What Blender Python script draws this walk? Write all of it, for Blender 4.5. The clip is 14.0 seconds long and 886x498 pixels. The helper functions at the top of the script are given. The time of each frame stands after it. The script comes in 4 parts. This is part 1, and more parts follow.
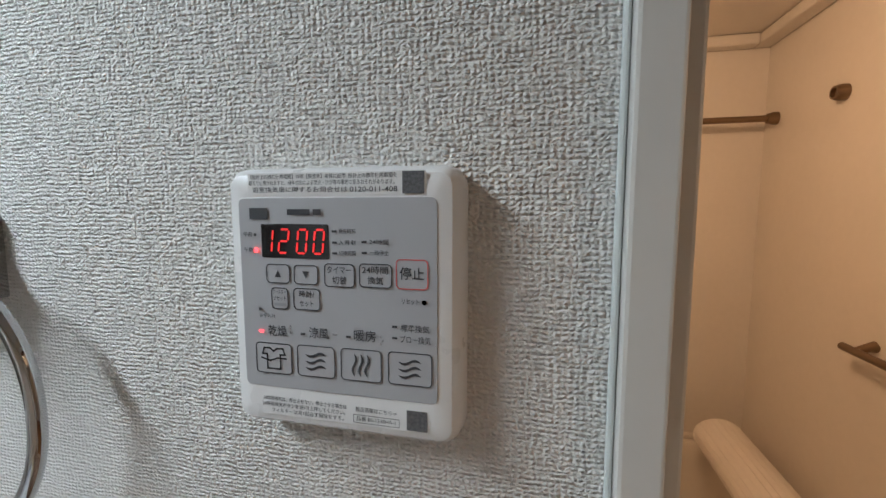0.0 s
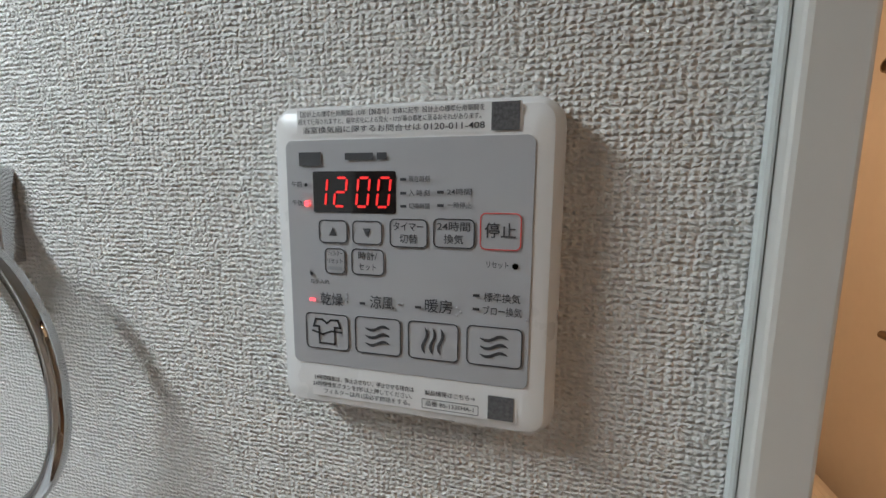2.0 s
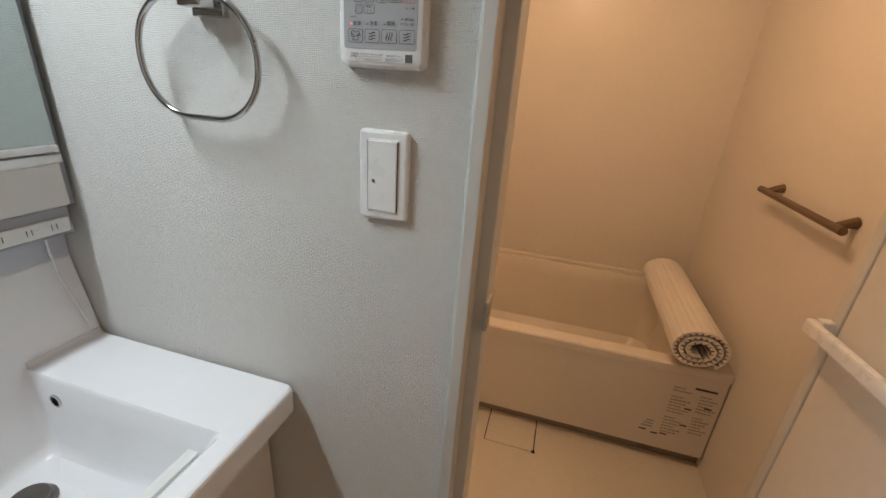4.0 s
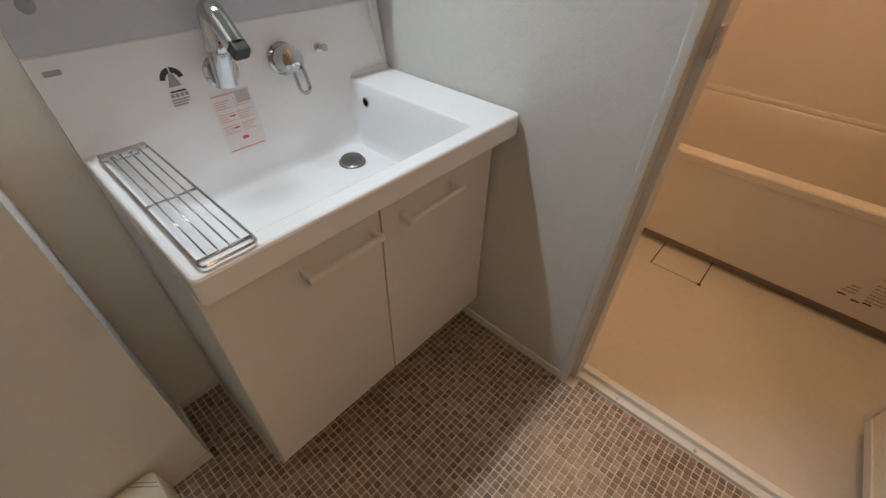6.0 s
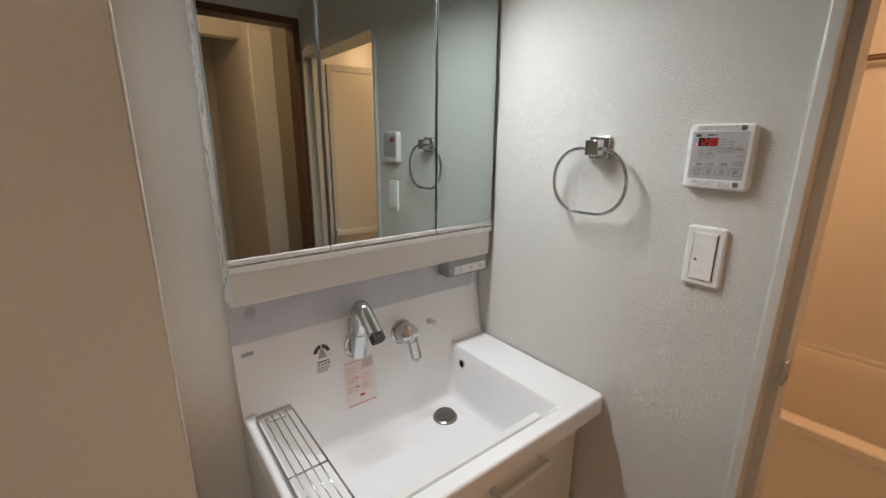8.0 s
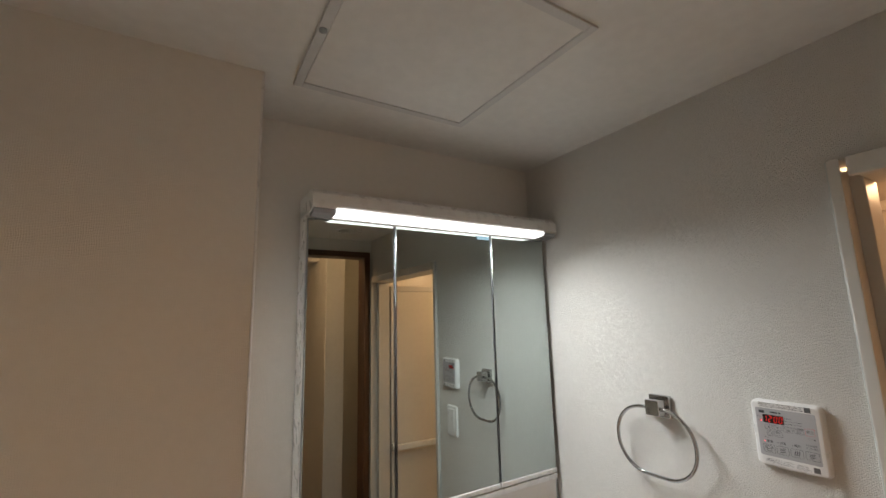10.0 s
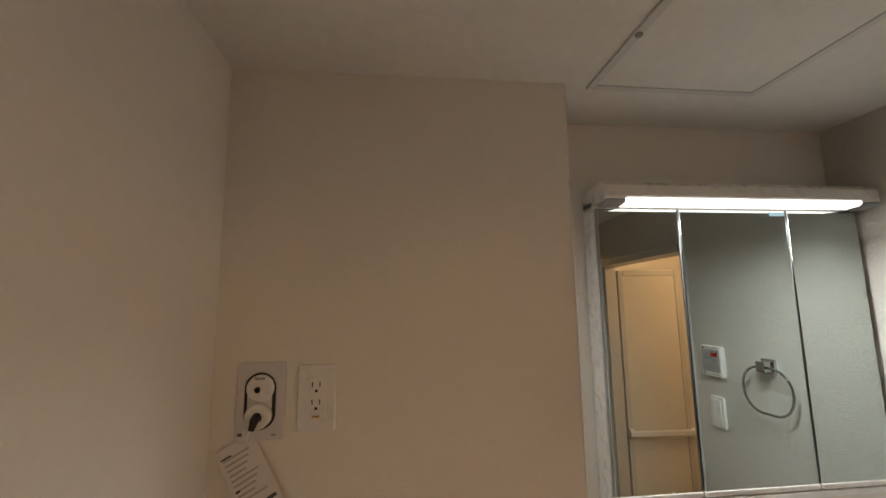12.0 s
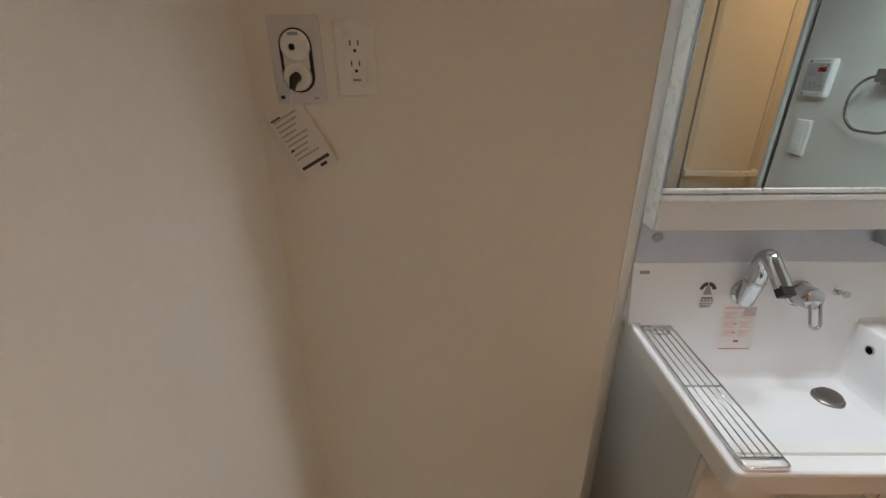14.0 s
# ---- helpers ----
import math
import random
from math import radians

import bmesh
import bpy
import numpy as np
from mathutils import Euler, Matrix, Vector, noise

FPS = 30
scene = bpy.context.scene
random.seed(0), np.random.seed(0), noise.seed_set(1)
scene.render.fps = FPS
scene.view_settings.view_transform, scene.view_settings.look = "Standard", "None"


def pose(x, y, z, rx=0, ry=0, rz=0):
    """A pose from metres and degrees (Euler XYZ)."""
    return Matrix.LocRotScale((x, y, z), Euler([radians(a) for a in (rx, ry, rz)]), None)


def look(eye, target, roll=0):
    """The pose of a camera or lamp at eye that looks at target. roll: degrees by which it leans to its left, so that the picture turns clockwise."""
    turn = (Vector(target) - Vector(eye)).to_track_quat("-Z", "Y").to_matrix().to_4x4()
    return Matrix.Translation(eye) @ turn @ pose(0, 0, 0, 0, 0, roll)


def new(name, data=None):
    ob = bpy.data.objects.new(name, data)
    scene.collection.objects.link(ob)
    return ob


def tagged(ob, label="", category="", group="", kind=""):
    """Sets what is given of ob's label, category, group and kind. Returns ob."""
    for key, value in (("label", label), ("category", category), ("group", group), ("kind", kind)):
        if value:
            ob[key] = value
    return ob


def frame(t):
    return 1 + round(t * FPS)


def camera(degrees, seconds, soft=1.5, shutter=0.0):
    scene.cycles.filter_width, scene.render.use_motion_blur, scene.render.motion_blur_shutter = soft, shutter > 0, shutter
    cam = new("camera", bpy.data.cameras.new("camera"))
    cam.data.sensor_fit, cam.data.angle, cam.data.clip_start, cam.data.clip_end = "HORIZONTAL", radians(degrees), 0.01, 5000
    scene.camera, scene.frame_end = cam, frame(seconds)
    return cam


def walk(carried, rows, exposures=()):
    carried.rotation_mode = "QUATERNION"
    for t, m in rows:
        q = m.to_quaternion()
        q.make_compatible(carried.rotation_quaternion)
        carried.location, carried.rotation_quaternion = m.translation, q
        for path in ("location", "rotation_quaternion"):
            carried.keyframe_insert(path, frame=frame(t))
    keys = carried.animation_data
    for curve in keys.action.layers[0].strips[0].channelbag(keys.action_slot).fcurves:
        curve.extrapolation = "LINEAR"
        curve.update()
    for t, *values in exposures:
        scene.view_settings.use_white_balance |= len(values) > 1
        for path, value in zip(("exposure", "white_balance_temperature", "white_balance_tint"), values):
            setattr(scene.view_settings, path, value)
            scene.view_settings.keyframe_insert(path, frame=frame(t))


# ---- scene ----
cam = camera(93.8, 14.0)

PATH = [
    (0, (-0.178, -0.750, 1.436), (1.757, -0.287, 1.234), 0.0),
    (0.5, (-0.164, -0.723, 1.429), (1.748, -0.190, 1.184), 0.0),
    (1, (-0.156, -0.715, 1.425), (1.756, -0.181, 1.182), 0.1),
    (1.5, (-0.153, -0.713, 1.421), (1.756, -0.180, 1.153), 0.1),
    (2, (-0.156, -0.716, 1.422), (1.757, -0.202, 1.142), 0.4),
    (2.2, (-0.159, -0.718, 1.422), (1.752, -0.208, 1.128), 0.7),
    (4.3, (-0.588, -0.908, 1.293), (1.129, -0.390, 0.407), 4.2),
    (4.5, (-0.633, -0.912, 1.270), (1.021, -0.351, 0.296), 4.2),
    (5, (-0.721, -0.925, 1.225), (0.775, -0.232, 0.092), 3.8),
    (5.5, (-0.763, -0.965, 1.208), (0.522, -0.103, -0.059), 2.5),
    (6, (-0.815, -0.982, 1.187), (0.314, 0.016, -0.128), 1.4),
    (6.5, (-0.868, -0.967, 1.185), (0.163, 0.164, -0.103), 0.6),
    (7, (-0.888, -0.963, 1.189), (0.160, 0.307, 0.054), 0.6),
    (7.5, (-0.893, -0.958, 1.288), (0.226, 0.461, 0.431), 0.7),
    (8, (-0.901, -0.973, 1.420), (0.289, 0.553, 0.915), 0.4),
    (8.5, (-0.918, -0.996, 1.512), (0.314, 0.576, 1.401), -0.1),
    (8.7, (-0.939, -0.999, 1.536), (0.308, 0.564, 1.580), -0.2),
    (10.8, (-1.002, -1.043, 1.639), (-0.253, 0.777, 1.993), -1.5),
    (11, (-1.038, -1.040, 1.633), (-0.386, 0.818, 1.979), -1.4),
    (11.5, (-1.155, -1.038, 1.622), (-0.734, 0.890, 1.950), -1.2),
    (12, (-1.249, -1.047, 1.621), (-1.030, 0.922, 1.898), -0.8),
    (12.5, (-1.298, -1.046, 1.601), (-1.194, 0.944, 1.777), -0.4),
    (13, (-1.278, -1.042, 1.578), (-1.219, 0.956, 1.528), -0.4),
    (13.5, (-1.262, -1.022, 1.490), (-1.249, 0.946, 1.136), -0.9),
    (14, (-1.242, -0.996, 1.440), (-1.269, 0.835, 0.636), -0.6),
]
walk(cam, [(t, look(eye, target, roll)) for t, eye, target, roll in PATH],
     [(0, -0.17, 6250, 11), (1, -0.25, 6400, 11), (2.2, -0.25, 6450, 11), (4.3, 0.0, 6500, 10), (5, -0.02, 6500, 10), (6.5, 0.08, 6500, 10), (7.5, 0.15, 6800, 12),
      (8.5, -0.08, 7100, 15), (10.8, -0.08, 7350, 15), (12, -0.06, 7700, 15), (12.7, -0.05, 7000, 15), (13.5, -0.06, 6700, 12), (14, 0.03, 6700, 11)])

# ---- light ----
world = bpy.data.worlds.new("world")
scene.world = world
world.use_nodes = True
world.node_tree.nodes["Background"].inputs[0].default_value = (0.02, 0.018, 0.016, 1)
world.node_tree.nodes["Background"].inputs[1].default_value = 0.3


def lamp(name, at, watts, colour, size, target=None, kind="POINT", size_y=0.0, spread=155):
    data = bpy.data.lights.new(name, kind)
    data.energy, data.color = watts, colour
    if kind == "POINT":
        data.shadow_soft_size = size
    else:
        data.shape, data.size, data.size_y, data.spread = "RECTANGLE", size, size_y, radians(spread)
    ob = new(name, data)
    ob.matrix_world = look(at, target) if target else Matrix.Translation(at)
    return ob


WARM = (1.0, 0.63, 0.35)
COOL = (0.84, 0.94, 1.0)
lamp("bath_light", (0.72, -0.86, 2.02), 17.5, WARM, 0.08)
lamp("corridor_light", (-0.76, -2.02, 2.2), 13, (1.0, 0.62, 0.35), 0.05)
DLX, DLY = -0.24, -1.33
# unseen fill lamp added in the corridor to warm the outlet wall
lamp("added_corridor_fill", (0.39, -2.54, 2.14), 3.6, (1.0, 0.63, 0.32), 0.18, (-1.1, -0.3, 0.7), "AREA", 0.18)
lamp("vanity_light", (-0.405, -0.118, 1.868), 17.5, COOL, 0.40, (-0.405, -0.24, 1.50), "AREA", 0.035, 144)
scene.view_settings.exposure = 0.0


# ---- materials ----
def material(name, colour, rough=0.5, metal=0.0, spread=0.06, grain=40.0, bump=0.0, bump_scale=300.0, coat=0.0, stain=0.0):
    """Principled surface with cloudy colour variation at two scales and a fine relief."""
    m = bpy.data.materials.new(name)
    m.use_nodes = True
    nt = m.node_tree
    b = nt.nodes["Principled BSDF"]
    b.inputs["Metallic"].default_value = metal
    b.inputs["Coat Weight"].default_value = coat
    co = nt.nodes.new("ShaderNodeTexCoord")
    n1 = nt.nodes.new("ShaderNodeTexNoise")
    n1.inputs["Scale"].default_value = 3.5
    n1.inputs["Detail"].default_value = 4
    n2 = nt.nodes.new("ShaderNodeTexNoise")
    n2.inputs["Scale"].default_value = grain
    n2.inputs["Detail"].default_value = 5
    add = nt.nodes.new("ShaderNodeMath")
    add.operation = "ADD"
    for n in (n1, n2):
        nt.links.new(co.outputs["Object"], n.inputs["Vector"])
    nt.links.new(n1.outputs["Fac"], add.inputs[0])
    nt.links.new(n2.outputs["Fac"], add.inputs[1])
    ramp = nt.nodes.new("ShaderNodeMapRange")
    ramp.inputs["From Min"].default_value, ramp.inputs["From Max"].default_value = 0.6, 1.4
    ramp.inputs["To Min"].default_value, ramp.inputs["To Max"].default_value = 1 - spread, 1 + spread
    nt.links.new(add.outputs[0], ramp.inputs["Value"])
    mul = nt.nodes.new("ShaderNodeVectorMath")
    mul.operation = "SCALE"
    mul.inputs[0].default_value = colour
    nt.links.new(ramp.outputs[0], mul.inputs["Scale"])
    nt.links.new(mul.outputs[0], b.inputs["Base Color"])
    rr = nt.nodes.new("ShaderNodeMapRange")
    rr.inputs["To Min"].default_value, rr.inputs["To Max"].default_value = max(0.02, rough * 0.85), min(1, rough * 1.15)
    nt.links.new(n2.outputs["Fac"], rr.inputs["Value"])
    nt.links.new(rr.outputs[0], b.inputs["Roughness"])
    if bump:
        n3 = nt.nodes.new("ShaderNodeTexNoise")
        n3.inputs["Scale"].default_value = bump_scale
        n3.inputs["Detail"].default_value = 3
        nt.links.new(co.outputs["Object"], n3.inputs["Vector"])
        bp = nt.nodes.new("ShaderNodeBump")
        bp.inputs["Strength"].default_value = 1.0
        bp.inputs["Distance"].default_value = bump
        nt.links.new(n3.outputs["Fac"], bp.inputs["Height"])
        nt.links.new(bp.outputs[0], b.inputs["Normal"])
    return m


def wallpaper(name, colour, relief):
    """Vinyl wallpaper embossed like a coarse slub cloth: short weft floats over thin warp threads."""
    m = material(name, colour, 0.72, spread=0.03, grain=60)
    nt = m.node_tree
    b = nt.nodes["Principled BSDF"]
    co = nt.nodes["Texture Coordinate"]

    def layer(scale, size, detail, rough, distort=0.0):
        mp = nt.nodes.new("ShaderNodeMapping")
        mp.inputs["Scale"].default_value = scale
        nt.links.new(co.outputs["Object"], mp.inputs["Vector"])
        n = nt.nodes.new("ShaderNodeTexNoise")
        n.inputs["Scale"].default_value = size
        n.inputs["Detail"].default_value = detail
        n.inputs["Roughness"].default_value = rough
        n.inputs["Distortion"].default_value = distort
        nt.links.new(mp.outputs[0], n.inputs["Vector"])
        return n.outputs["Fac"]

    def math_node(op, a, c):
        n = nt.nodes.new("ShaderNodeMath")
        n.operation = op
        for k, v in enumerate((a, c)):
            if isinstance(v, float):
                n.inputs[k].default_value = v
            else:
                nt.links.new(v, n.inputs[k])
        return n.outputs[0]

    def threads(direction, pitch, wander, amount):
        """Rows of threads: a sine along one direction, its phase wandering by a noise."""
        dot = nt.nodes.new("ShaderNodeVectorMath")
        dot.operation = "DOT_PRODUCT"
        dot.inputs[1].default_value = direction
        nt.links.new(co.outputs["Object"], dot.inputs[0])
        phase = math_node("ADD", math_node("MULTIPLY", dot.outputs["Value"], 2 * math.pi / pitch), math_node("MULTIPLY", wander, amount))
        return math_node("SINE", phase, 0.0)

    slow = layer((60, 60, 60), 1.0, 2.0, 0.5)
    drift = math_node("ADD", layer((330, 330, 260), 1.0, 1.0, 0.5), math_node("MULTIPLY", slow, 2.4))
    breaks = layer((420, 420, 520), 1.0, 1.0, 0.5)
    slub = layer((150, 150, 700), 1.0, 1.0, 0.5)
    fuzz = layer((1300, 1300, 1300), 1.0, 2.0, 0.5)
    weft = threads((0, 0, 1), 0.0023, drift, 4.2)
    warp = threads((1, 1, 0), 0.0029, drift, 5.0)
    cross = math_node("MULTIPLY", weft, warp)
    h = math_node("ADD", math_node("MULTIPLY", weft, 0.25), math_node("MULTIPLY", warp, 0.18))
    h = math_node("ADD", h, math_node("MULTIPLY", cross, 0.20))
    h = math_node("ADD", h, math_node("MULTIPLY", breaks, 1.3))
    h = math_node("ADD", h, math_node("MULTIPLY", slub, 1.15))
    h = math_node("ADD", h, math_node("MULTIPLY", fuzz, 0.35))
    bp = nt.nodes.new("ShaderNodeBump")
    bp.inputs["Strength"].default_value = 1.0
    bp.inputs["Distance"].default_value = relief
    nt.links.new(h, bp.inputs["Height"])
    nt.links.new(bp.outputs[0], b.inputs["Normal"])
    return m


def glow(name, colour, strength):
    m = bpy.data.materials.new(name)
    m.use_nodes = True
    b = m.node_tree.nodes["Principled BSDF"]
    b.inputs["Base Color"].default_value = (*colour, 1)
    b.inputs["Emission Color"].default_value = (*colour, 1)
    b.inputs["Emission Strength"].default_value = strength
    return m


PAPER = wallpaper("woven_wallpaper", (0.82, 0.80, 0.76), 0.0017)
PLAIN = wallpaper("fine_wallpaper", (0.82, 0.80, 0.76), 0.00025)
CEIL = material("ceiling_paper", (0.76, 0.75, 0.72), 0.8, bump=0.0003, bump_scale=500)
TRIM = material("white_trim", (0.76, 0.755, 0.73), 0.38)
FRAME = material("bath_door_resin", (0.62, 0.60, 0.56), 0.35, spread=0.03)
BROWN = material("dark_wood_frame", (0.10, 0.045, 0.022), 0.4, grain=30, spread=0.25)
LAMINATE = material("white_laminate", (0.76, 0.74, 0.71), 0.34, spread=0.02, bump=0.00005, bump_scale=900)
BASIN = material("basin_resin", (0.84, 0.845, 0.86), 0.2, spread=0.015, coat=0.3)
CHROME = material("chrome", (0.56, 0.57, 0.58), 0.06, 1.0, spread=0.02)
STEEL = material("brushed_steel", (0.5, 0.48, 0.46), 0.28, 1.0, spread=0.05)
MIRROR = material("mirror_silver", (0.51, 0.57, 0.555), 0.01, 1.0, spread=0.0)
BLACK = material("black_rubber", (0.012, 0.012, 0.013), 0.5)
WHITE = material("white_plastic", (0.80, 0.80, 0.79), 0.28, spread=0.015)
GREY = material("grey_plastic", (0.33, 0.34, 0.36), 0.4, spread=0.03)
CABGREY = material("cabinet_side_grey", (0.62, 0.64, 0.64), 0.4, spread=0.03)
PANEL = material("silver_grey_face", (0.42, 0.425, 0.44), 0.36, spread=0.02, bump=0.00002, bump_scale=2500)
INK = material("dark_print", (0.045, 0.047, 0.052), 0.5)
REDINK = material("red_print", (0.72, 0.10, 0.09), 0.5)
PINKINK = material("pale_red_print", (0.80, 0.38, 0.36), 0.5)
PAPERTAG = material("paper_label", (0.76, 0.74, 0.73), 0.6)
DARKGLASS = material("display_glass", (0.008, 0.008, 0.01), 0.08, spread=0.0)
RED = glow("red_digit", (1.0, 0.03, 0.03), 0.65)
REDLED = glow("red_led", (1.0, 0.08, 0.10), 2.6)
LED = glow("lamp_diffuser", (0.93, 0.97, 1.0), 2.4)
BATHWALL = material("bath_wall_panel", (0.72, 0.665, 0.60), 0.33, spread=0.03, coat=0.15)
TUB = material("tub_acrylic", (0.74, 0.68, 0.60), 0.22, spread=0.02, coat=0.3)
BATHFLOOR = material("bath_floor", (0.62, 0.575, 0.50), 0.45, spread=0.05, bump=0.0003, bump_scale=260)
ROLL = material("bath_lid_plastic", (0.78, 0.73, 0.67), 0.45, spread=0.04)
CREAM = material("cream_plastic", (0.79, 0.75, 0.60), 0.3, spread=0.03, coat=0.2)
DOORPANEL = material("frosted_door_panel", (0.74, 0.69, 0.61), 0.3, spread=0.04, bump=0.0004, bump_scale=180)
GROUT = material("vinyl_grout", (0.62, 0.55, 0.48), 0.42, spread=0.12, grain=90)
WOODFLOOR = material("corridor_floor", (0.30, 0.17, 0.09), 0.35, spread=0.2)


def tile_material():
    m = material("mosaic_tile", (0.2, 0.13, 0.09), 0.30, spread=0.16, grain=160, bump=0.0002, bump_scale=350)
    nt = m.node_tree
    info = nt.nodes.new("ShaderNodeObjectInfo")
    geo = nt.nodes.new("ShaderNodeNewGeometry")
    add = nt.nodes.new("ShaderNodeMath")
    add.operation = "ADD"
    frac = nt.nodes.new("ShaderNodeMath")
    frac.operation = "FRACT"
    nt.links.new(info.outputs["Random"], add.inputs[0])
    nt.links.new(geo.outputs["Random Per Island"], add.inputs[1])
    nt.links.new(add.outputs[0], frac.inputs[0])
    ramp = nt.nodes.new("ShaderNodeValToRGB")
    r = ramp.color_ramp
    r.elements[0].position, r.elements[0].color = 0.0, (0.150, 0.108, 0.082, 1)
    r.elements[1].position, r.elements[1].color = 1.0, (0.36, 0.29, 0.245, 1)
    for at, c in ((0.25, (0.19, 0.137, 0.102, 1)), (0.55, (0.25, 0.187, 0.145, 1)), (0.8, (0.29, 0.22, 0.175, 1))):
        e = r.elements.new(at)
        e.color = c
    nt.links.new(frac.outputs[0], ramp.inputs["Fac"])
    for n in nt.nodes:
        if n.bl_idname == "ShaderNodeVectorMath":
            nt.links.new(ramp.outputs["Color"], n.inputs[0])
    return m


TILE = tile_material()


# ---- building helpers ----
def part(name, bm, mat, parent=None, label=""):
    for e in bm.edges:
        if len(e.link_faces) == 2 and e.calc_face_angle(0) > 0.6:
            e.smooth = False
    me = bpy.data.meshes.new(name)
    bm.to_mesh(me)
    bm.free()
    me.materials.append(mat)
    ob = new(name, me)
    if parent:
        ob.parent = parent
    if label:
        ob["label"] = label
    return ob


def thing(name, label, category, group="", kind=""):
    return tagged(new(name), label, category, group, kind)


def box(x0, x1, y0, y1, z0, z1, r=0.0, seg=2, bm=None):
    """A box from corner to corner with edges rounded by r."""
    b = bmesh.new()
    bmesh.ops.create_cube(b, size=1)
    bmesh.ops.transform(b, matrix=Matrix.Translation(((x0 + x1) / 2, (y0 + y1) / 2, (z0 + z1) / 2))
                        @ Matrix.Diagonal((abs(x1 - x0), abs(y1 - y0), abs(z1 - z0), 1)), verts=b.verts)
    if r:
        for f in bmesh.ops.bevel(b, geom=b.edges[:], offset=r, segments=seg, profile=0.5, affect="EDGES")["faces"]:
            f.smooth = True
    return join(bm, b)


def join(bm, b):
    if bm is None:
        return b
    tmp = bpy.data.meshes.new("tmp")
    b.to_mesh(tmp)
    b.free()
    bm.from_mesh(tmp)
    bpy.data.meshes.remove(tmp)
    return bm


def tube(points, r, seg=10, closed=False, bm=None, radii=None):
    """A round bar along points."""
    b = bmesh.new()
    pts = [Vector(p) for p in points]
    n = len(pts)
    rings, ref = [], None
    for i, p in enumerate(pts):
        a = pts[(i - 1) % n] if closed or i > 0 else p
        c = pts[(i + 1) % n] if closed or i < n - 1 else p
        d = (c - a).normalized()
        if ref is None:
            ref = d.orthogonal().normalized()
        ref = (ref - d * ref.dot(d)).normalized()
        side = d.cross(ref)
        rr = radii[i] if radii else r
        rings.append([b.verts.new(p + rr * (math.cos(2 * math.pi * k / seg) * ref + math.sin(2 * math.pi * k / seg) * side)) for k in range(seg)])
    for i in range(n if closed else n - 1):
        A, B = rings[i], rings[(i + 1) % n]
        off = 0
        if closed and i == n - 1:
            off = min(range(seg), key=lambda s: (B[s].co - A[0].co).length)
        for k in range(seg):
            f = b.faces.new((A[k], A[(k + 1) % seg], B[(k + 1 + off) % seg], B[(k + off) % seg]))
            f.smooth = True
    if not closed:
        b.faces.new(rings[0][::-1])
        b.faces.new(rings[-1])
    bmesh.ops.recalc_face_normals(b, faces=b.faces)
    return join(bm, b)


def lathe(profile, m, seg=32, bm=None, cap=True):
    """A turned shape: profile of (radius, height) about the local z of m."""
    b = bmesh.new()
    rings = [[b.verts.new(m @ Vector((r * math.cos(2 * math.pi * k / seg), r * math.sin(2 * math.pi * k / seg), h))) for k in range(seg)] for r, h in profile]
    for A, B in zip(rings, rings[1:]):
        for k in range(seg):
            b.faces.new((A[k], A[(k + 1) % seg], B[(k + 1) % seg], B[k])).smooth = True
    if cap and profile[0][0] > 0.0002:
        b.faces.new(rings[0][::-1])
    if cap and profile[-1][0] > 0.0002:
        b.faces.new(rings[-1])
    bmesh.ops.recalc_face_normals(b, faces=b.faces)
    return join(bm, b)


def rounded(w, h, r, n=6):
    """Outline of a rectangle w x h with corners of radius r, about its middle."""
    out = []
    for cx, cy, a0 in ((w / 2 - r, h / 2 - r, 0), (-w / 2 + r, h / 2 - r, 90), (-w / 2 + r, -h / 2 + r, 180), (w / 2 - r, -h / 2 + r, 270)):
        for k in range(n + 1):
            a = radians(a0 + 90 * k / n)
            out.append((cx + r * math.cos(a), cy + r * math.sin(a)))
    return out


def loft(loops, bm=None, cap_start=True, cap_end=True, smooth=True, flat=()):
    """Skin over closed loops of equal length."""
    b = bmesh.new()
    rings = [[b.verts.new(p) for p in loop] for loop in loops]
    n = len(rings[0])
    for i, (A, B) in enumerate(zip(rings, rings[1:])):
        for k in range(n):
            b.faces.new((A[k], A[(k + 1) % n], B[(k + 1) % n], B[k])).smooth = smooth and i not in flat
    if cap_start:
        b.faces.new(rings[0][::-1])
    if cap_end:
        b.faces.new(rings[-1])
    bmesh.ops.recalc_face_normals(b, faces=b.faces)
    return join(bm, b)


def plate(m, w, h, d, r, edge=0.002, bm=None):
    """A plate in the local xy plane of m, its face at z = d, with a rounded rim."""
    loops = []
    for z, s in ((0, 0), (d - edge, 0), (d - edge * 0.3, edge * 0.3), (d, edge)):
        loops.append([m @ Vector((x, y, z)) for x, y in rounded(w - 2 * s, h - 2 * s, max(r - s, 0.0005))])
    return loft(loops, bm)


def ring_strip(m, w, h, r, t, d, bm=None):
    """A raised outline of width t round a rounded rectangle, in the local xy plane."""
    b = bmesh.new()
    outer, inner = rounded(w, h, r), rounded(w - 2 * t, h - 2 * t, max(r - t, 0.0003))
    vo = [b.verts.new(m @ Vector((x, y, d))) for x, y in outer]
    vi = [b.verts.new(m @ Vector((x, y, d))) for x, y in inner]
    n = len(vo)
    for k in range(n):
        b.faces.new((vo[k], vo[(k + 1) % n], vi[(k + 1) % n], vi[k]))
    return join(bm, b)


def quad(m, x0, x1, y0, y1, z, bm=None):
    b = bmesh.new()
    b.faces.new([b.verts.new(m @ Vector((x, y, z))) for x, y in ((x0, y0), (x1, y0), (x1, y1), (x0, y1))])
    return join(bm, b)


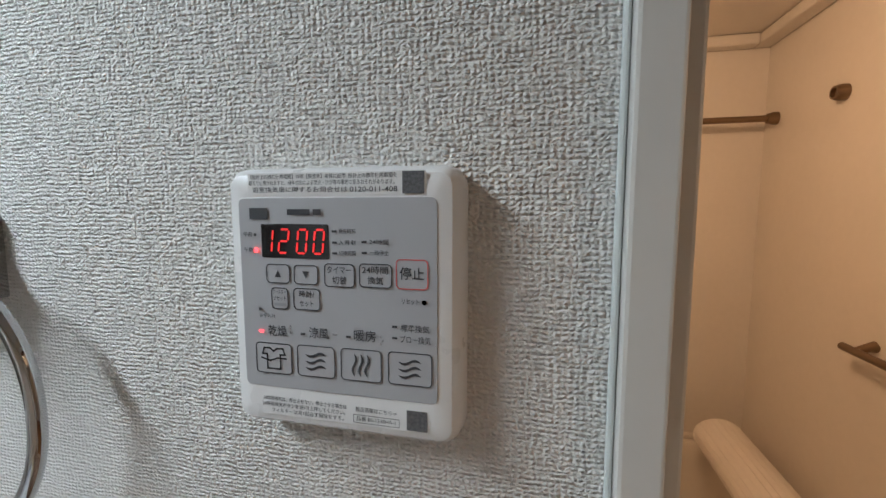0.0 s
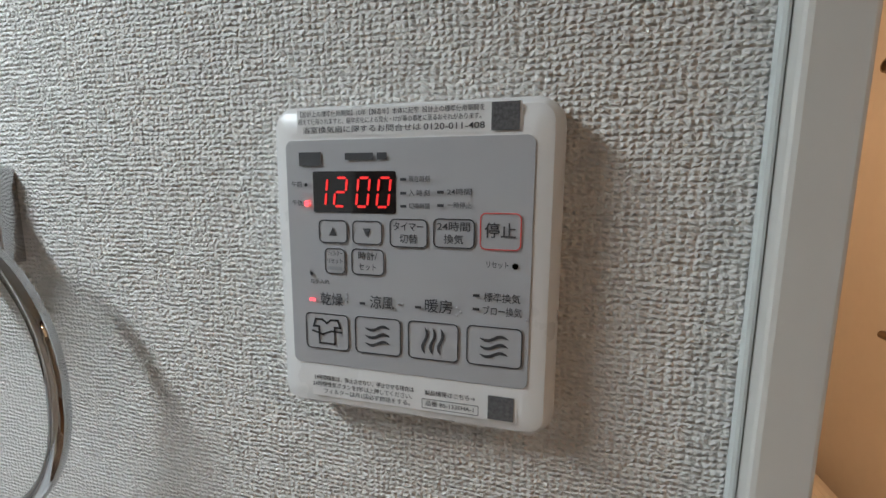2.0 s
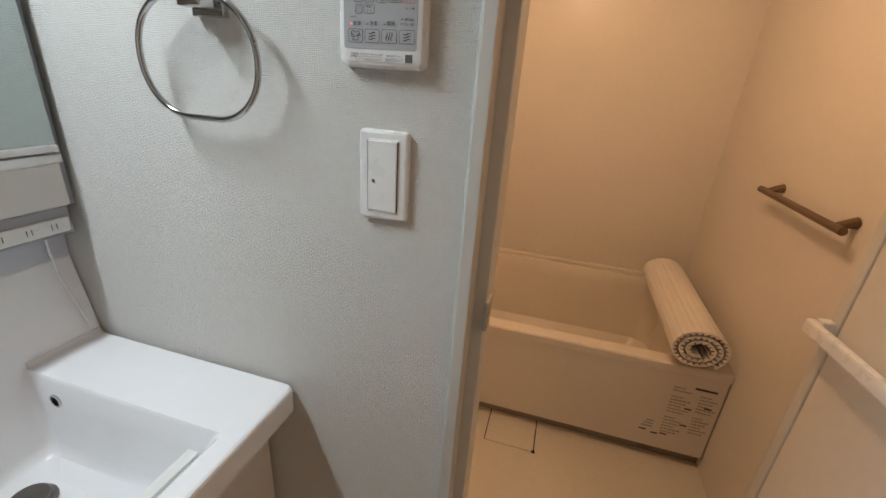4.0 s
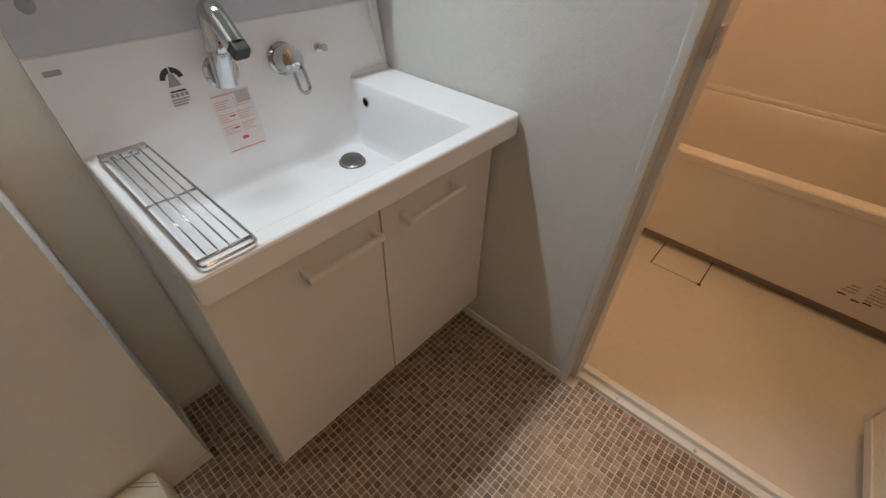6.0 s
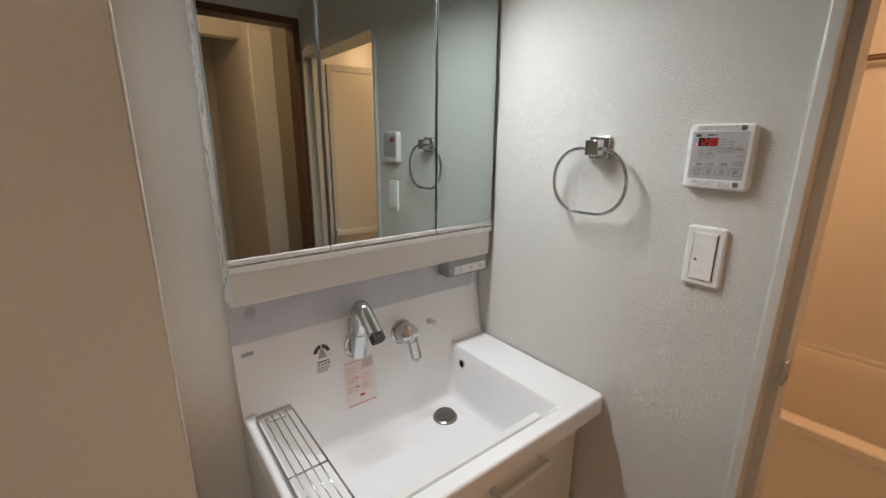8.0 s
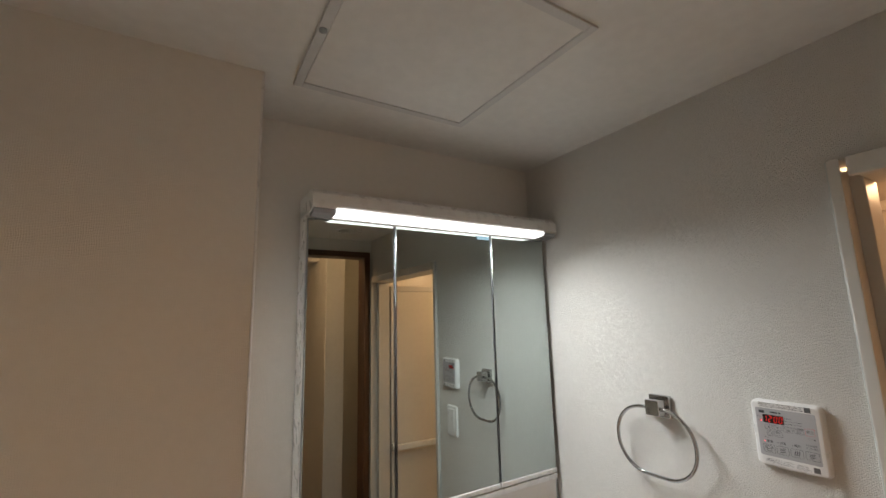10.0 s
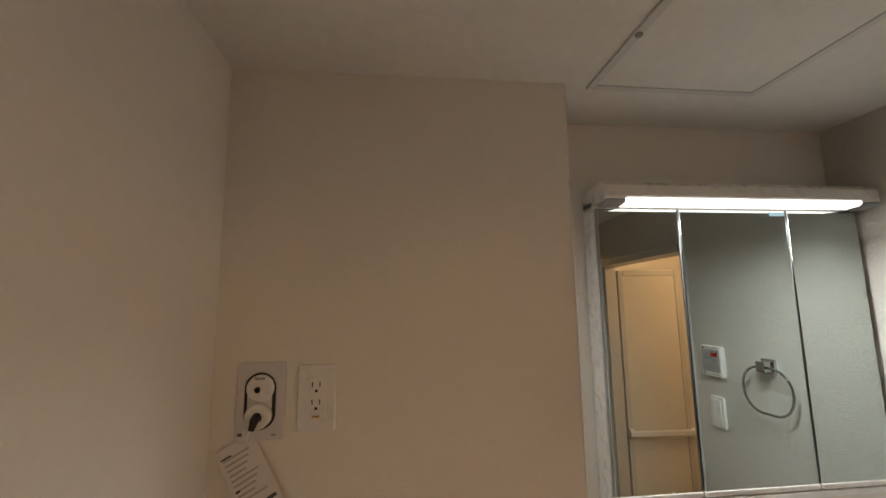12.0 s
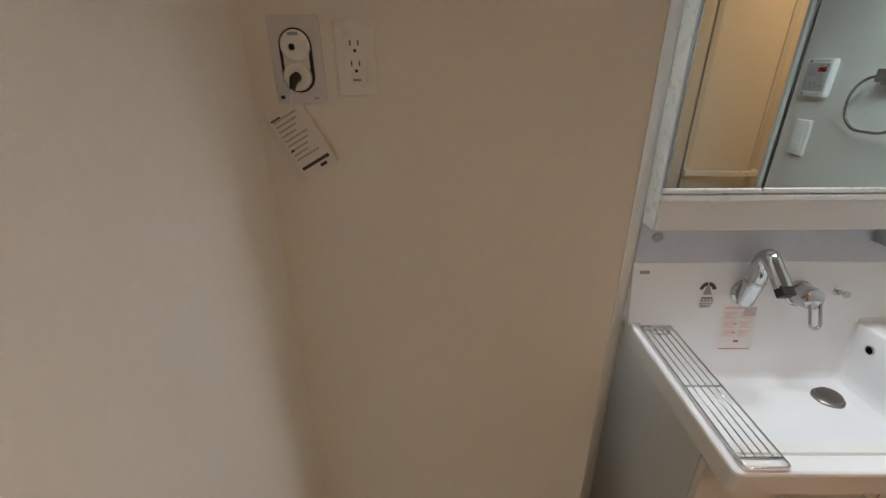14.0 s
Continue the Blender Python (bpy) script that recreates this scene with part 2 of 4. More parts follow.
def words(text, m, size, width=None, bm=None, shear=0.0):
    """Lettering in the local xy plane of m, centred, as a mesh."""
    cu = bpy.data.curves.new("t", "FONT")
    cu.body, cu.size, cu.align_x, cu.align_y, cu.shear, cu.resolution_u = text, size, "CENTER", "CENTER", shear, 3
    cu.offset = size * 0.006
    ob = bpy.data.objects.new("t", cu)
    scene.collection.objects.link(ob)
    bpy.context.view_layer.update()
    me = bpy.data.meshes.new_from_object(ob.evaluated_get(bpy.context.evaluated_depsgraph_get()))
    wide = max((v.co.x for v in me.vertices), default=0) - min((v.co.x for v in me.vertices), default=0)
    s = width / wide if width and wide else 1
    b = bmesh.new()
    b.from_mesh(me)
    bmesh.ops.transform(b, matrix=m @ Matrix.Diagonal((s, 1, 1, 1)), verts=b.verts)
    bpy.data.objects.remove(ob)
    bpy.data.curves.remove(cu)
    bpy.data.meshes.remove(me)
    return join(bm, b)


# ---- the plan ----
CEIL_Z = 2.119
PIER_X, PIER_Y, LEFT_X, BACK_Y = -0.874, -0.203, -1.592, -1.60
OPEN_L, OPEN_R, OPEN_TOP = -0.818, -1.545, 1.850     # bath doorway in the east wall
DOOR_L, DOOR_R, DOOR_TOP = -0.80, -0.048, 2.01      # corridor doorway in the south wall


def structure(name, label, bm, mat):
    return tagged(part(name, bm, mat), label, "", "", "structure")


b = box(-0.95, 0.06, 0, 0.1, 0, CEIL_Z)
structure("wall_north", "off-white fine-grained wallpaper wall behind the vanity", b, PLAIN)
b = box(LEFT_X, PIER_X, PIER_Y, 0.1, 0, CEIL_Z)
structure("wall_pier", "off-white fine-grained wallpaper wall with washing machine outlets", b, PLAIN)
b = box(LEFT_X - 0.1, LEFT_X, BACK_Y, 0.1, 0, CEIL_Z)
structure("wall_west", "plain off-white wallpaper side wall", b, PLAIN)
b = box(0, 0.06, -0.793, 0, 0, CEIL_Z)
box(0, 0.06, BACK_Y, -0.793, OPEN_TOP + 0.035, CEIL_Z, bm=b)
box(0, 0.06, BACK_Y, -1.58, 0, OPEN_TOP + 0.035, bm=b)
structure("wall_east", "off-white woven wallpaper wall beside the bath doorway", b, PAPER)
b = box(LEFT_X, DOOR_L - 0.035, BACK_Y - 0.09, BACK_Y, 0, CEIL_Z)
box(DOOR_L - 0.035, DOOR_R + 0.036, BACK_Y - 0.09, BACK_Y, DOOR_TOP + 0.035, CEIL_Z, bm=b)
box(DOOR_R + 0.036, 0.06, BACK_Y - 0.09, BACK_Y, 0, CEIL_Z, bm=b)
structure("wall_south", "off-white wall round the corridor doorway", b, PLAIN)
b = box(LEFT_X, DLX - 0.05, BACK_Y, 0.0, CEIL_Z, CEIL_Z + 0.08)
box(DLX + 0.05, 0.06, BACK_Y, 0.0, CEIL_Z, CEIL_Z + 0.08, bm=b)
box(DLX - 0.05, DLX + 0.05, BACK_Y, DLY - 0.05, CEIL_Z, CEIL_Z + 0.08, bm=b)
box(DLX - 0.05, DLX + 0.05, DLY + 0.05, 0.0, CEIL_Z, CEIL_Z + 0.08, bm=b)
box(DLX - 0.06, DLX + 0.06, DLY - 0.06, DLY + 0.06, CEIL_Z + 0.08, CEIL_Z + 0.10, bm=b)
structure("ceiling", "off-white papered ceiling", b, CEIL)
floor = structure("floor", "brown mosaic-pattern vinyl floor with pale joints", box(LEFT_X, 0.036, BACK_Y - 0.09, 0.0, -0.06, -0.0012), GROUT)

# low skirting strips
b = box(-0.006, 0, -0.777, -0.385, 0, 0.03)
structure("baseboard", "thin white skirting strip on the wall", b, TRIM)
b = box(PIER_X, PIER_X + 0.006, PIER_Y - 0.006, 0, 0, 0.03)
box(LEFT_X, PIER_X, PIER_Y - 0.006, PIER_Y, 0, 0.03, bm=b)
box(PIER_X + 0.006, -0.757, -0.006, 0, 0, 0.03, bm=b)
box(LEFT_X, LEFT_X + 0.006, BACK_Y, PIER_Y, 0, 0.03, bm=b)
structure("baseboard", "thin white skirting strip round the recess", b, TRIM)

# corridor doorway: dark wooden frame
frame_1 = thing("door_frame", "dark brown wooden frame of the open corridor doorway", "door frame", kind="structure")
part("jamb", box(DOOR_R, DOOR_R + 0.036, BACK_Y - 0.1, BACK_Y + 0.012, 0, DOOR_TOP, 0.002), BROWN, frame_1)
part("jamb", box(DOOR_L - 0.036, DOOR_L, BACK_Y - 0.1, BACK_Y + 0.012, 0, DOOR_TOP, 0.002), BROWN, frame_1)
part("head", box(DOOR_L - 0.036, DOOR_R + 0.036, BACK_Y - 0.1, BACK_Y + 0.012, DOOR_TOP, DOOR_TOP + 0.035, 0.002), BROWN, frame_1)

# corridor beyond
CY = BACK_Y - 0.09
b = box(-1.7, 0.4, CY - 2.1, CY - 2.0, 0, 2.4)
box(-1.8, -1.7, CY - 2.1, CY, 0, 2.4, bm=b)
# these east boxes form an unseen nook, added round the corridor fill lamp
box(0.5, 0.58, CY - 1.2, CY, 0, 2.4, bm=b)
box(-0.06, 0.058, CY - 1.2, CY - 0.661, 0, 2.4, bm=b)
box(-0.06, 0.5, CY - 2.0, CY - 1.2, 0, 2.4, bm=b)
structure("wall_corridor", "cream corridor walls beyond the doorway", b, PAPER)
structure("ceiling", "cream corridor ceiling", box(-1.8, 0.58, CY - 2.1, CY, 2.4, 2.46), CEIL)
structure("floor", "brown wooden corridor floor", box(-1.8, 0.58, CY - 2.1, CY, -0.06, 0.0), WOODFLOOR)
structure("trim", "white door casing in the corridor", box(-0.085, 0.058, CY - 0.66, CY - 0.62, 0, 2.12, 0.003), TRIM)
structure("wall_corridor", "cream drop beam across the corridor", box(-1.7, -0.06, CY - 1.05, CY - 0.95, 2.12, 2.4), PAPER)

# bathroom shell
BX0, BX1, BY0, BY1, BZ = 0.09, 1.80, -1.617, -0.02, 2.11
BATH_FLOOR_Z = -0.048
b = box(BX1, BX1 + 0.06, BY0 - 0.06, BY1 + 0.06, -0.1, 2.2)
structure("wall_bath_east", "cream moulded bath wall panel behind the tub", b, BATHWALL)
b = box(0.06, BX1, BY0 - 0.06, BY0, -0.1, 2.2)
structure("wall_bath_south", "cream moulded bath wall panel", b, BATHWALL)
b = box(0.06, BX1, BY1, BY1 + 0.06, -0.1, 2.2)
structure("wall_bath_north", "cream moulded bath wall panel", b, BATHWALL)
b = box(0.062, BX0, -0.788, BY1, -0.06, 2.2)
box(0.062, BX0, -1.585, -0.788, OPEN_TOP + 0.04, 2.2, bm=b)
box(0.062, BX0, BY0, -1.585, -0.06, 2.2, bm=b)
structure("wall_bath_west", "cream bath wall panel round the doorway", b, BATHWALL)
b = box(BX0, BX1, BY0, BY1, BZ, BZ + 0.06)
for x0, x1, y0, y1 in ((BX0, BX1, BY0, BY0 + 0.06), (BX0, BX1, BY1 - 0.06, BY1), (BX1 - 0.06, BX1, BY0 + 0.06, BY1 - 0.06)):
    box(x0, x1, y0, y1, BZ - 0.045, BZ, 0.008, bm=b)
structure("ceiling", "cream moulded bath ceiling with a stepped rim", b, BATHWALL)
structure("floor", "beige textured bath floor", box(0.085, BX1, BY0, BY1, -0.10, BATH_FLOOR_Z), BATHFLOOR)

# bath doorway: resin frame with a stepped profile and a double sill
bath_frame = thing("bath_door_frame", "pale resin frame of the bath doorway with a low sill", "door frame", kind="structure")


def jamb(y_out, y_in):
    """Upright with a thin proud flange on the room side and a sealant bead."""
    s = 1 if y_in < y_out else -1
    bm = box(-0.011, 0.035, y_out, y_out - s * 0.018, 0, OPEN_TOP + 0.036, 0.002)
    box(0.030, 0.10, y_out - s * 0.014, y_in, 0, OPEN_TOP + 0.02, 0.002, bm=bm)
    return bm


SEAL = material("grey_sealant", (0.60, 0.63, 0.61), 0.4)
part("jamb", jamb(-0.781, OPEN_L), FRAME, bath_frame)
part("jamb", jamb(-1.589, OPEN_R), FRAME, bath_frame)
part("sealant", box(-0.0045, 0.0, -0.7808, -0.7778, 0, OPEN_TOP + 0.036, 0.0015), SEAL, bath_frame)
b = box(-0.0125, 0.0, -1.5625, -0.8075, OPEN_TOP, OPEN_TOP + 0.036, 0.003)
box(-0.002, 0.0995, -1.5445, -0.8185, OPEN_TOP, OPEN_TOP + 0.019, 0.002, bm=b)
part("head", b, FRAME, bath_frame)
b = box(0.036, 0.053, -1.5445, -0.8185, -0.02, 0.013, 0.003)
box(0.053, 0.070, -1.5445, -0.8185, -0.02, 0.002, 0.0, bm=b)
box(0.070, 0.094, -1.5445, -0.8185, -0.06, 0.020, 0.004, bm=b)
sill = part("sill", b, TRIM, bath_frame)
for y in (-0.95, -1.18, -1.41):
    part("screw", lathe([(0.004, 0.0115), (0.0045, 0.0125), (0.0025, 0.0137), (0.0, 0.0137)], pose(0.0445, y, 0.001), 12), STEEL, sill)
part("latch", box(0.02, 0.05, -0.824, -0.817, 0.98, 1.03, 0.002), STEEL, bath_frame)

# ---- bath door: two hinged leaves folded back into the bathroom ----
fold = thing("bath_door", "folded-open cream bath door with a white towel bar", "door")
A, C = Vector((0.11, -1.556, 0)), Vector((0.50, -1.530, 0))


def leaf(p, q, thick, name):
    d = (q - p).normalized()
    n = Vector((-d.y, d.x, 0))
    L = (q - p).length
    m = Matrix(((d.x, n.x, 0, p.x), (d.y, n.y, 0, p.y), (0, 0, 1, 0), (0, 0, 0, 1)))

    def slab(x0, x1, y0, y1, z0, z1, r):
        bm = box(x0, x1, y0, y1, z0, z1, r)
        bmesh.ops.transform(bm, matrix=m, verts=bm.verts)
        return bm

    st = part(name, slab(0.03, L - 0.03, -thick * 0.3, thick * 0.3, 0.05, 1.80, 0), DOORPANEL, fold)
    part("stile", slab(0, 0.032, -thick / 2, thick / 2, 0.022, 1.83, 0.004), FRAME, fold)
    part("stile", slab(L - 0.032, L, -thick / 2, thick / 2, 0.022, 1.83, 0.004), FRAME, fold)
    part("rail", slab(0.032, L - 0.032, -thick / 2, thick / 2, 0.022, 0.055, 0.004), FRAME, fold)
    part("rail", slab(0.032, L - 0.032, -thick / 2, thick / 2, 1.795, 1.83, 0.004), FRAME, fold)
    return slab


slab = leaf(A, C, 0.026, "leaf_panel")
leaf(Vector((0.11, -1.590, 0)), Vector((0.50, -1.562, 0)), 0.022, "leaf_panel")
b = slab(-0.005, 0.395, 0.038, 0.058, 0.855, 0.890, 0.007)
part("towel_bar", b, WHITE, fold)
part("bar_bracket", slab(0.0, 0.026, 0.012, 0.039, 0.850, 0.895, 0.004), WHITE, fold)
part("bar_bracket", slab(0.366, 0.391, 0.012, 0.039, 0.850, 0.895, 0.004), WHITE, fold)

structure("trim", "thin white corner bead on the wall end", box(PIER_X - 0.003, PIER_X + 0.0015, PIER_Y - 0.0015, PIER_Y + 0.003, 0.031, CEIL_Z, 0.0012), WHITE)

# ---- ceiling hatch ----
HX0, HX1, HY0, HY1 = -0.816, -0.393, -0.622, -0.190
hatch = thing("ceiling_hatch", "white square access hatch with a thin frame in the ceiling", "hatch")
b = bmesh.new()
for x0, x1, y0, y1 in ((HX0, HX0 + 0.018, HY0, HY1), (HX1 - 0.018, HX1, HY0, HY1), (HX0 + 0.018, HX1 - 0.018, HY0, HY0 + 0.018), (HX0 + 0.018, HX1 - 0.018, HY1 - 0.018, HY1)):
    box(x0, x1, y0, y1, CEIL_Z - 0.005, CEIL_Z, 0.0015, bm=b)
part("frame", b, material("hatch_frame_grey", (0.62, 0.62, 0.61), 0.35), hatch)
part("panel", box(HX0 + 0.0188, HX1 - 0.0188, HY0 + 0.0188, HY1 - 0.0188, CEIL_Z - 0.003, CEIL_Z, 0.001), CEIL, hatch)
part("latch", lathe([(0.007, 0), (0.007, 0.004), (0.004, 0.006), (0, 0.006)], pose(HX0 + 0.009, -0.389, CEIL_Z - 0.0045, 180), 14), GREY, hatch)

down = thing("ceiling_downlight", "round white recessed downlight, unlit, in the ceiling", "downlight")
vm = pose(DLX, DLY, CEIL_Z, 180)
part("rim", lathe([(0.072, 0), (0.072, 0.003), (0.068, 0.006), (0.057, 0.006), (0.0555, 0.0)], vm, cap=False), WHITE, down)
part("reflector", lathe([(0.056, 0.004), (0.050, -0.02), (0.048, -0.052)], vm, cap=False), WHITE, down)

part("lens", lathe([(0.0, -0.03), (0.0485, -0.03)], vm), GREY, down, "dull grey lens")

# ---- vanity cabinet ----
VX0, VX1 = -0.754, -0.004
CT, CF = 0.798, -0.497            # counter top height and front edge
vanity = thing("vanity_cabinet", "white laminate vanity cabinet with two doors under the basin", "cabinet")
CAB_TOP = CT - 0.052


def side_panel(x0, x1):
    """Upright board, cut back at the toe."""
    bm = box(x0, x1, -0.409, -0.004, 0.118, CAB_TOP, 0.001)
    box(x0, x1, -0.366, -0.004, 0.0, 0.118, bm=bm)
    return bm


part("side_panel", side_panel(VX0 + 0.004, VX0 + 0.02), CABGREY, vanity, "pale grey-green side panel")
part("side_panel", side_panel(VX1 - 0.02, VX1 - 0.004), CABGREY, vanity)
part("bottom_panel", box(VX0 + 0.02, VX1 - 0.02, -0.409, -0.012, 0.118, 0.133), LAMINATE, vanity)
# set-back kickboard, coloured dark to stand for the shade of the toe recess
part("kickboard", box(VX0 + 0.02, VX1 - 0.02, -0.364, -0.35, 0.0, 0.118), material("kickboard_painted_shade", (0.06, 0.035, 0.022), 0.5), vanity)
part("top_rail", box(VX0 + 0.02, VX1 - 0.02, -0.409, -0.39, 0.68, CAB_TOP), LAMINATE, vanity)


def cabinet_door(x0, x1, h0, h1):
    door = part("door", box(x0, x1, -0.428, -0.410, 0.122, CAB_TOP - 0.008, 0.0015), LAMINATE, vanity)
    bm = tube([(h0, -0.459, 0.648), (h1, -0.459, 0.648)], 0.008, 14)
    for x in (h0 + 0.006, h1 - 0.006):
        box(x - 0.006, x + 0.006, -0.464, -0.426, 0.639, 0.657, 0.003, bm=bm)
    part("handle", bm, WHITE, door, "white bar handle")


cabinet_door(VX0 + 0.004, -0.389, -0.585, -0.408)
cabinet_door(-0.385, VX1 - 0.004, -0.336, -0.153)


DARKSTEEL = material("dark_steel", (0.20, 0.185, 0.17), 0.3, 0.9)


# ---- basin counter with an oblong bowl ----
def bowl_loops():
    """Counter outline, rim and bowl walls as rounded rectangles from the outside in."""
    loops = []

    def rect(x0, x1, y0, y1, z, r):
        cx, cy = (x0 + x1) / 2, (y0 + y1) / 2
        loops.append([Vector((cx + x, cy + y, z)) for x, y in rounded(x1 - x0, y1 - y0, r, 8)])

    rect(VX0 + 0.018, VX1, CF + 0.018, -0.012, CT - 0.052, 0.012)
    rect(VX0 + 0.003, VX1, CF + 0.003, -0.012, CT - 0.052, 0.012)
    rect(VX0, VX1, CF, -0.012, CT - 0.049, 0.013)
    rect(VX0, VX1, CF, -0.012, CT - 0.006, 0.013)
    rect(VX0 + 0.002, VX1 - 0.001, CF + 0.002, -0.0125, CT - 0.002, 0.012)
    rect(VX0 + 0.006, VX1 - 0.002, CF + 0.006, -0.013, CT, 0.010)
    rect(VX0 + 0.024, -0.135, CF + 0.036, -0.036, CT, 0.010)
    rect(VX0 + 0.026, -0.136, CF + 0.038, -0.0365, CT - 0.001, 0.010)
    rect(VX0 + 0.030, -0.1385, CF + 0.044, -0.037, CT - 0.006, 0.011)
    rect(VX0 + 0.050, -0.141, CF + 0.075, -0.044, CT - 0.060, 0.014)
    rect(VX0 + 0.080, -0.144, CF + 0.112, -0.052, CT - 0.112, 0.017)
    rect(VX0 + 0.105, -0.147, CF + 0.140, -0.057, CT - 0.145, 0.02)
    rect(VX0 + 0.130, -0.151, CF + 0.170, -0.063, CT - 0.162, 0.02)
    rect(VX0 + 0.160, -0.158, CF + 0.200, -0.072, CT - 0.170, 0.02)
    rect(VX0 + 0.40, -0.190, CF + 0.29, -0.112, CT - 0.177, 0.02)
    return loops


basin = thing("washbasin_counter", "white one-piece washbasin counter with a wide bowl", "washbasin")
part("bowl", loft(bowl_loops(), cap_start=False, flat=(2, 5)), BASIN, basin)
# upstand behind the bowl with a raised end shelf
UPTOP = 0.966


def face_y(z):
    """Front of the backward-leaning upstand at a height."""
    return -0.0372 + (z - CT) * 0.18


def on_upstand(x, z):
    return pose(x, face_y(z), z, 90 - math.degrees(math.atan(0.18)))


profile = [(-0.002, CT - 0.012), (face_y(CT - 0.012), CT - 0.012), (face_y(UPTOP - 0.004), UPTOP - 0.004), (face_y(UPTOP) + 0.002, UPTOP), (-0.002, UPTOP)]
b = loft([[Vector((x, y, z)) for y, z in profile] for x in (VX0, VX1)], smooth=False)
part("upstand", b, BASIN, basin)
cove = [(-0.030, CT - 0.004), (-0.049, CT + 0.0002)] + [(-0.049 + 0.012 * math.sin(radians(a)), CT + 0.0125 - 0.012 * math.cos(radians(a))) for a in range(10, 85, 12)] + [(face_y(CT + 0.012) + 0.001, CT + 0.012), (-0.026, CT + 0.012)]
part("end_cove", loft([[Vector((x, y, z)) for y, z in cove] for x in (-0.134, VX1 - 0.001)]), BASIN, basin)
part("drain_cap", lathe([(0.036, 0.0), (0.036, 0.004), (0.030, 0.007), (0.030, 0.013), (0.027, 0.016), (0.0, 0.018)], pose(-0.234, -0.134, CT - 0.177), 32), DARKSTEEL, basin, "dark brushed steel drain cap")
om = pose(-0.1405, -0.098, 0.750, 0, -90, 0)
ovf = part("overflow_ring", lathe([(0.009, -0.004), (0.013, -0.001), (0.013, 0.002), (0.0105, 0.003), (0.009, 0.001)], om, 24, cap=False), CHROME, basin)
part("overflow_hole", lathe([(0.0, 0.0022), (0.0102, 0.0022)], om, 24), BLACK, ovf)

# ---- tap ----
tap = thing("basin_tap", "chrome gooseneck tap with a square-cut nozzle", "tap")
TX, TDY, TDZ = -0.456, 0.0157, -0.010
tm_ = on_upstand(TX, 0.883)
part("escutcheon", lathe([(0.036, 0.0), (0.036, 0.006), (0.031, 0.012), (0.0, 0.012)], tm_, 36), CHROME, tap)
pts, rad = [], []
for k in range(25):
    u = k / 24
    if u < 0.36:
        v = u / 0.36
        pts.append((TX, -0.044 - 0.020 * min(1, v * 1.6), 0.872 + 0.112 * v))
        rad.append(0.0250 - 0.0035 * v)
    elif u < 0.68:
        v = (u - 0.36) / 0.32
        a0, a1, a2 = (1 - v) ** 2, 2 * v * (1 - v), v * v
        pts.append((TX, -0.064 * a0 - 0.069 * a1 - 0.102 * a2, 0.984 * a0 + 1.034 * a1 + 1.004 * a2))
        rad.append(0.0214 - 0.0014 * v)
    else:
        v = (u - 0.68) / 0.32
        pts.append((TX + 0.002 * v, -0.102 - 0.046 * v, 1.004 - 0.040 * v))
        rad.append(0.0200 - 0.0008 * v)
pts = [(x, y + TDY, z + TDZ) for x, y, z in pts]
part("spout", tube(pts, 0.018, 20, radii=rad), CHROME, tap)
e0, e1 = Vector(pts[-2]), Vector(pts[-1])
nd = (e1 - e0).normalized()
nu = Vector((1, 0, 0)) - nd * nd.x
nu.normalize()
nv = nd.cross(nu)
part("nozzle", loft([[e1 + nd * h + nu * x * s + nv * y * s for x, y in rounded(0.033, 0.030, 0.006, 3)] for h, s in ((-0.004, 1.0), (0.017, 0.98), (0.019, 0.92))], smooth=False), BLACK, tap, "black square-cut rubber nozzle")
part("collar", tube([(TX, -0.0635 + TDY, 0.938 + TDZ), (TX, -0.0638 + TDY, 0.9405 + TDZ)], 0.0240, 24), STEEL, tap)

lever = thing("tap_lever", "chrome single lever mixer with a loop handle", "tap lever")
lm = on_upstand(-0.312, 0.880)
part("escutcheon", lathe([(0.036, 0.0), (0.036, 0.005), (0.032, 0.010), (0.0, 0.010)], lm, 36), CHROME, lever)
part("body", lathe([(0.029, 0.008), (0.0295, 0.040), (0.026, 0.052), (0.014, 0.056), (0.0, 0.0565)], lm, 32), CHROME, lever)
loop = []
for x, y in rounded(0.026, 0.072, 0.0125, 8):
    loop.append(Vector((-0.309 + x, -0.070 - 0.030 * (0.5 - y / 0.072), 0.856 + y)))
part("loop_handle", tube(loop, 0.0042, 10, closed=True), CHROME, lever)

hook = thing("hook", "small chrome peg hook on the basin upstand", "hook")
hm = on_upstand(-0.211, 0.885)
part("base", lathe([(0.011, 0), (0.011, 0.004), (0.006, 0.006), (0.005, 0.022), (0.009, 0.026), (0.009, 0.031), (0.0, 0.032)], hm, 20), CHROME, hook)

# sticker and leaflet on the upstand, bowed round the bowl's back wall
sticker = thing("warning_sticker", "small clear sticker with two black arcs over print lines", "sticker")
sm = on_upstand(-0.552, 0.892)
for a0, a1 in ((8, 86), (94, 172)):
    b = bmesh.new()
    ring = [[b.verts.new(sm @ Vector((r * math.cos(radians(a0 + (a1 - a0) * k / 8)), 1.05 * r * math.sin(radians(a0 + (a1 - a0) * k / 8)) - 0.004, 0.0007))) for k in range(9)] for r in (0.0125, 0.0225)]
    for k in range(8):
        b.faces.new((ring[0][k], ring[1][k], ring[1][k + 1], ring[0][k + 1]))
    part("arc", b, INK, sticker)
b = bmesh.new()
b.faces.new([b.verts.new(sm @ Vector((x, z, 0.0008))) for x, z in ((-0.012, -0.016), (0.012, -0.016), (0.004, 0.008), (-0.004, 0.008))])
part("wedge", b, GREY, sticker)
part("bar", quad(sm, -0.014, 0.016, -0.027, -0.0235, 0.0008), INK, sticker)
b = bmesh.new()
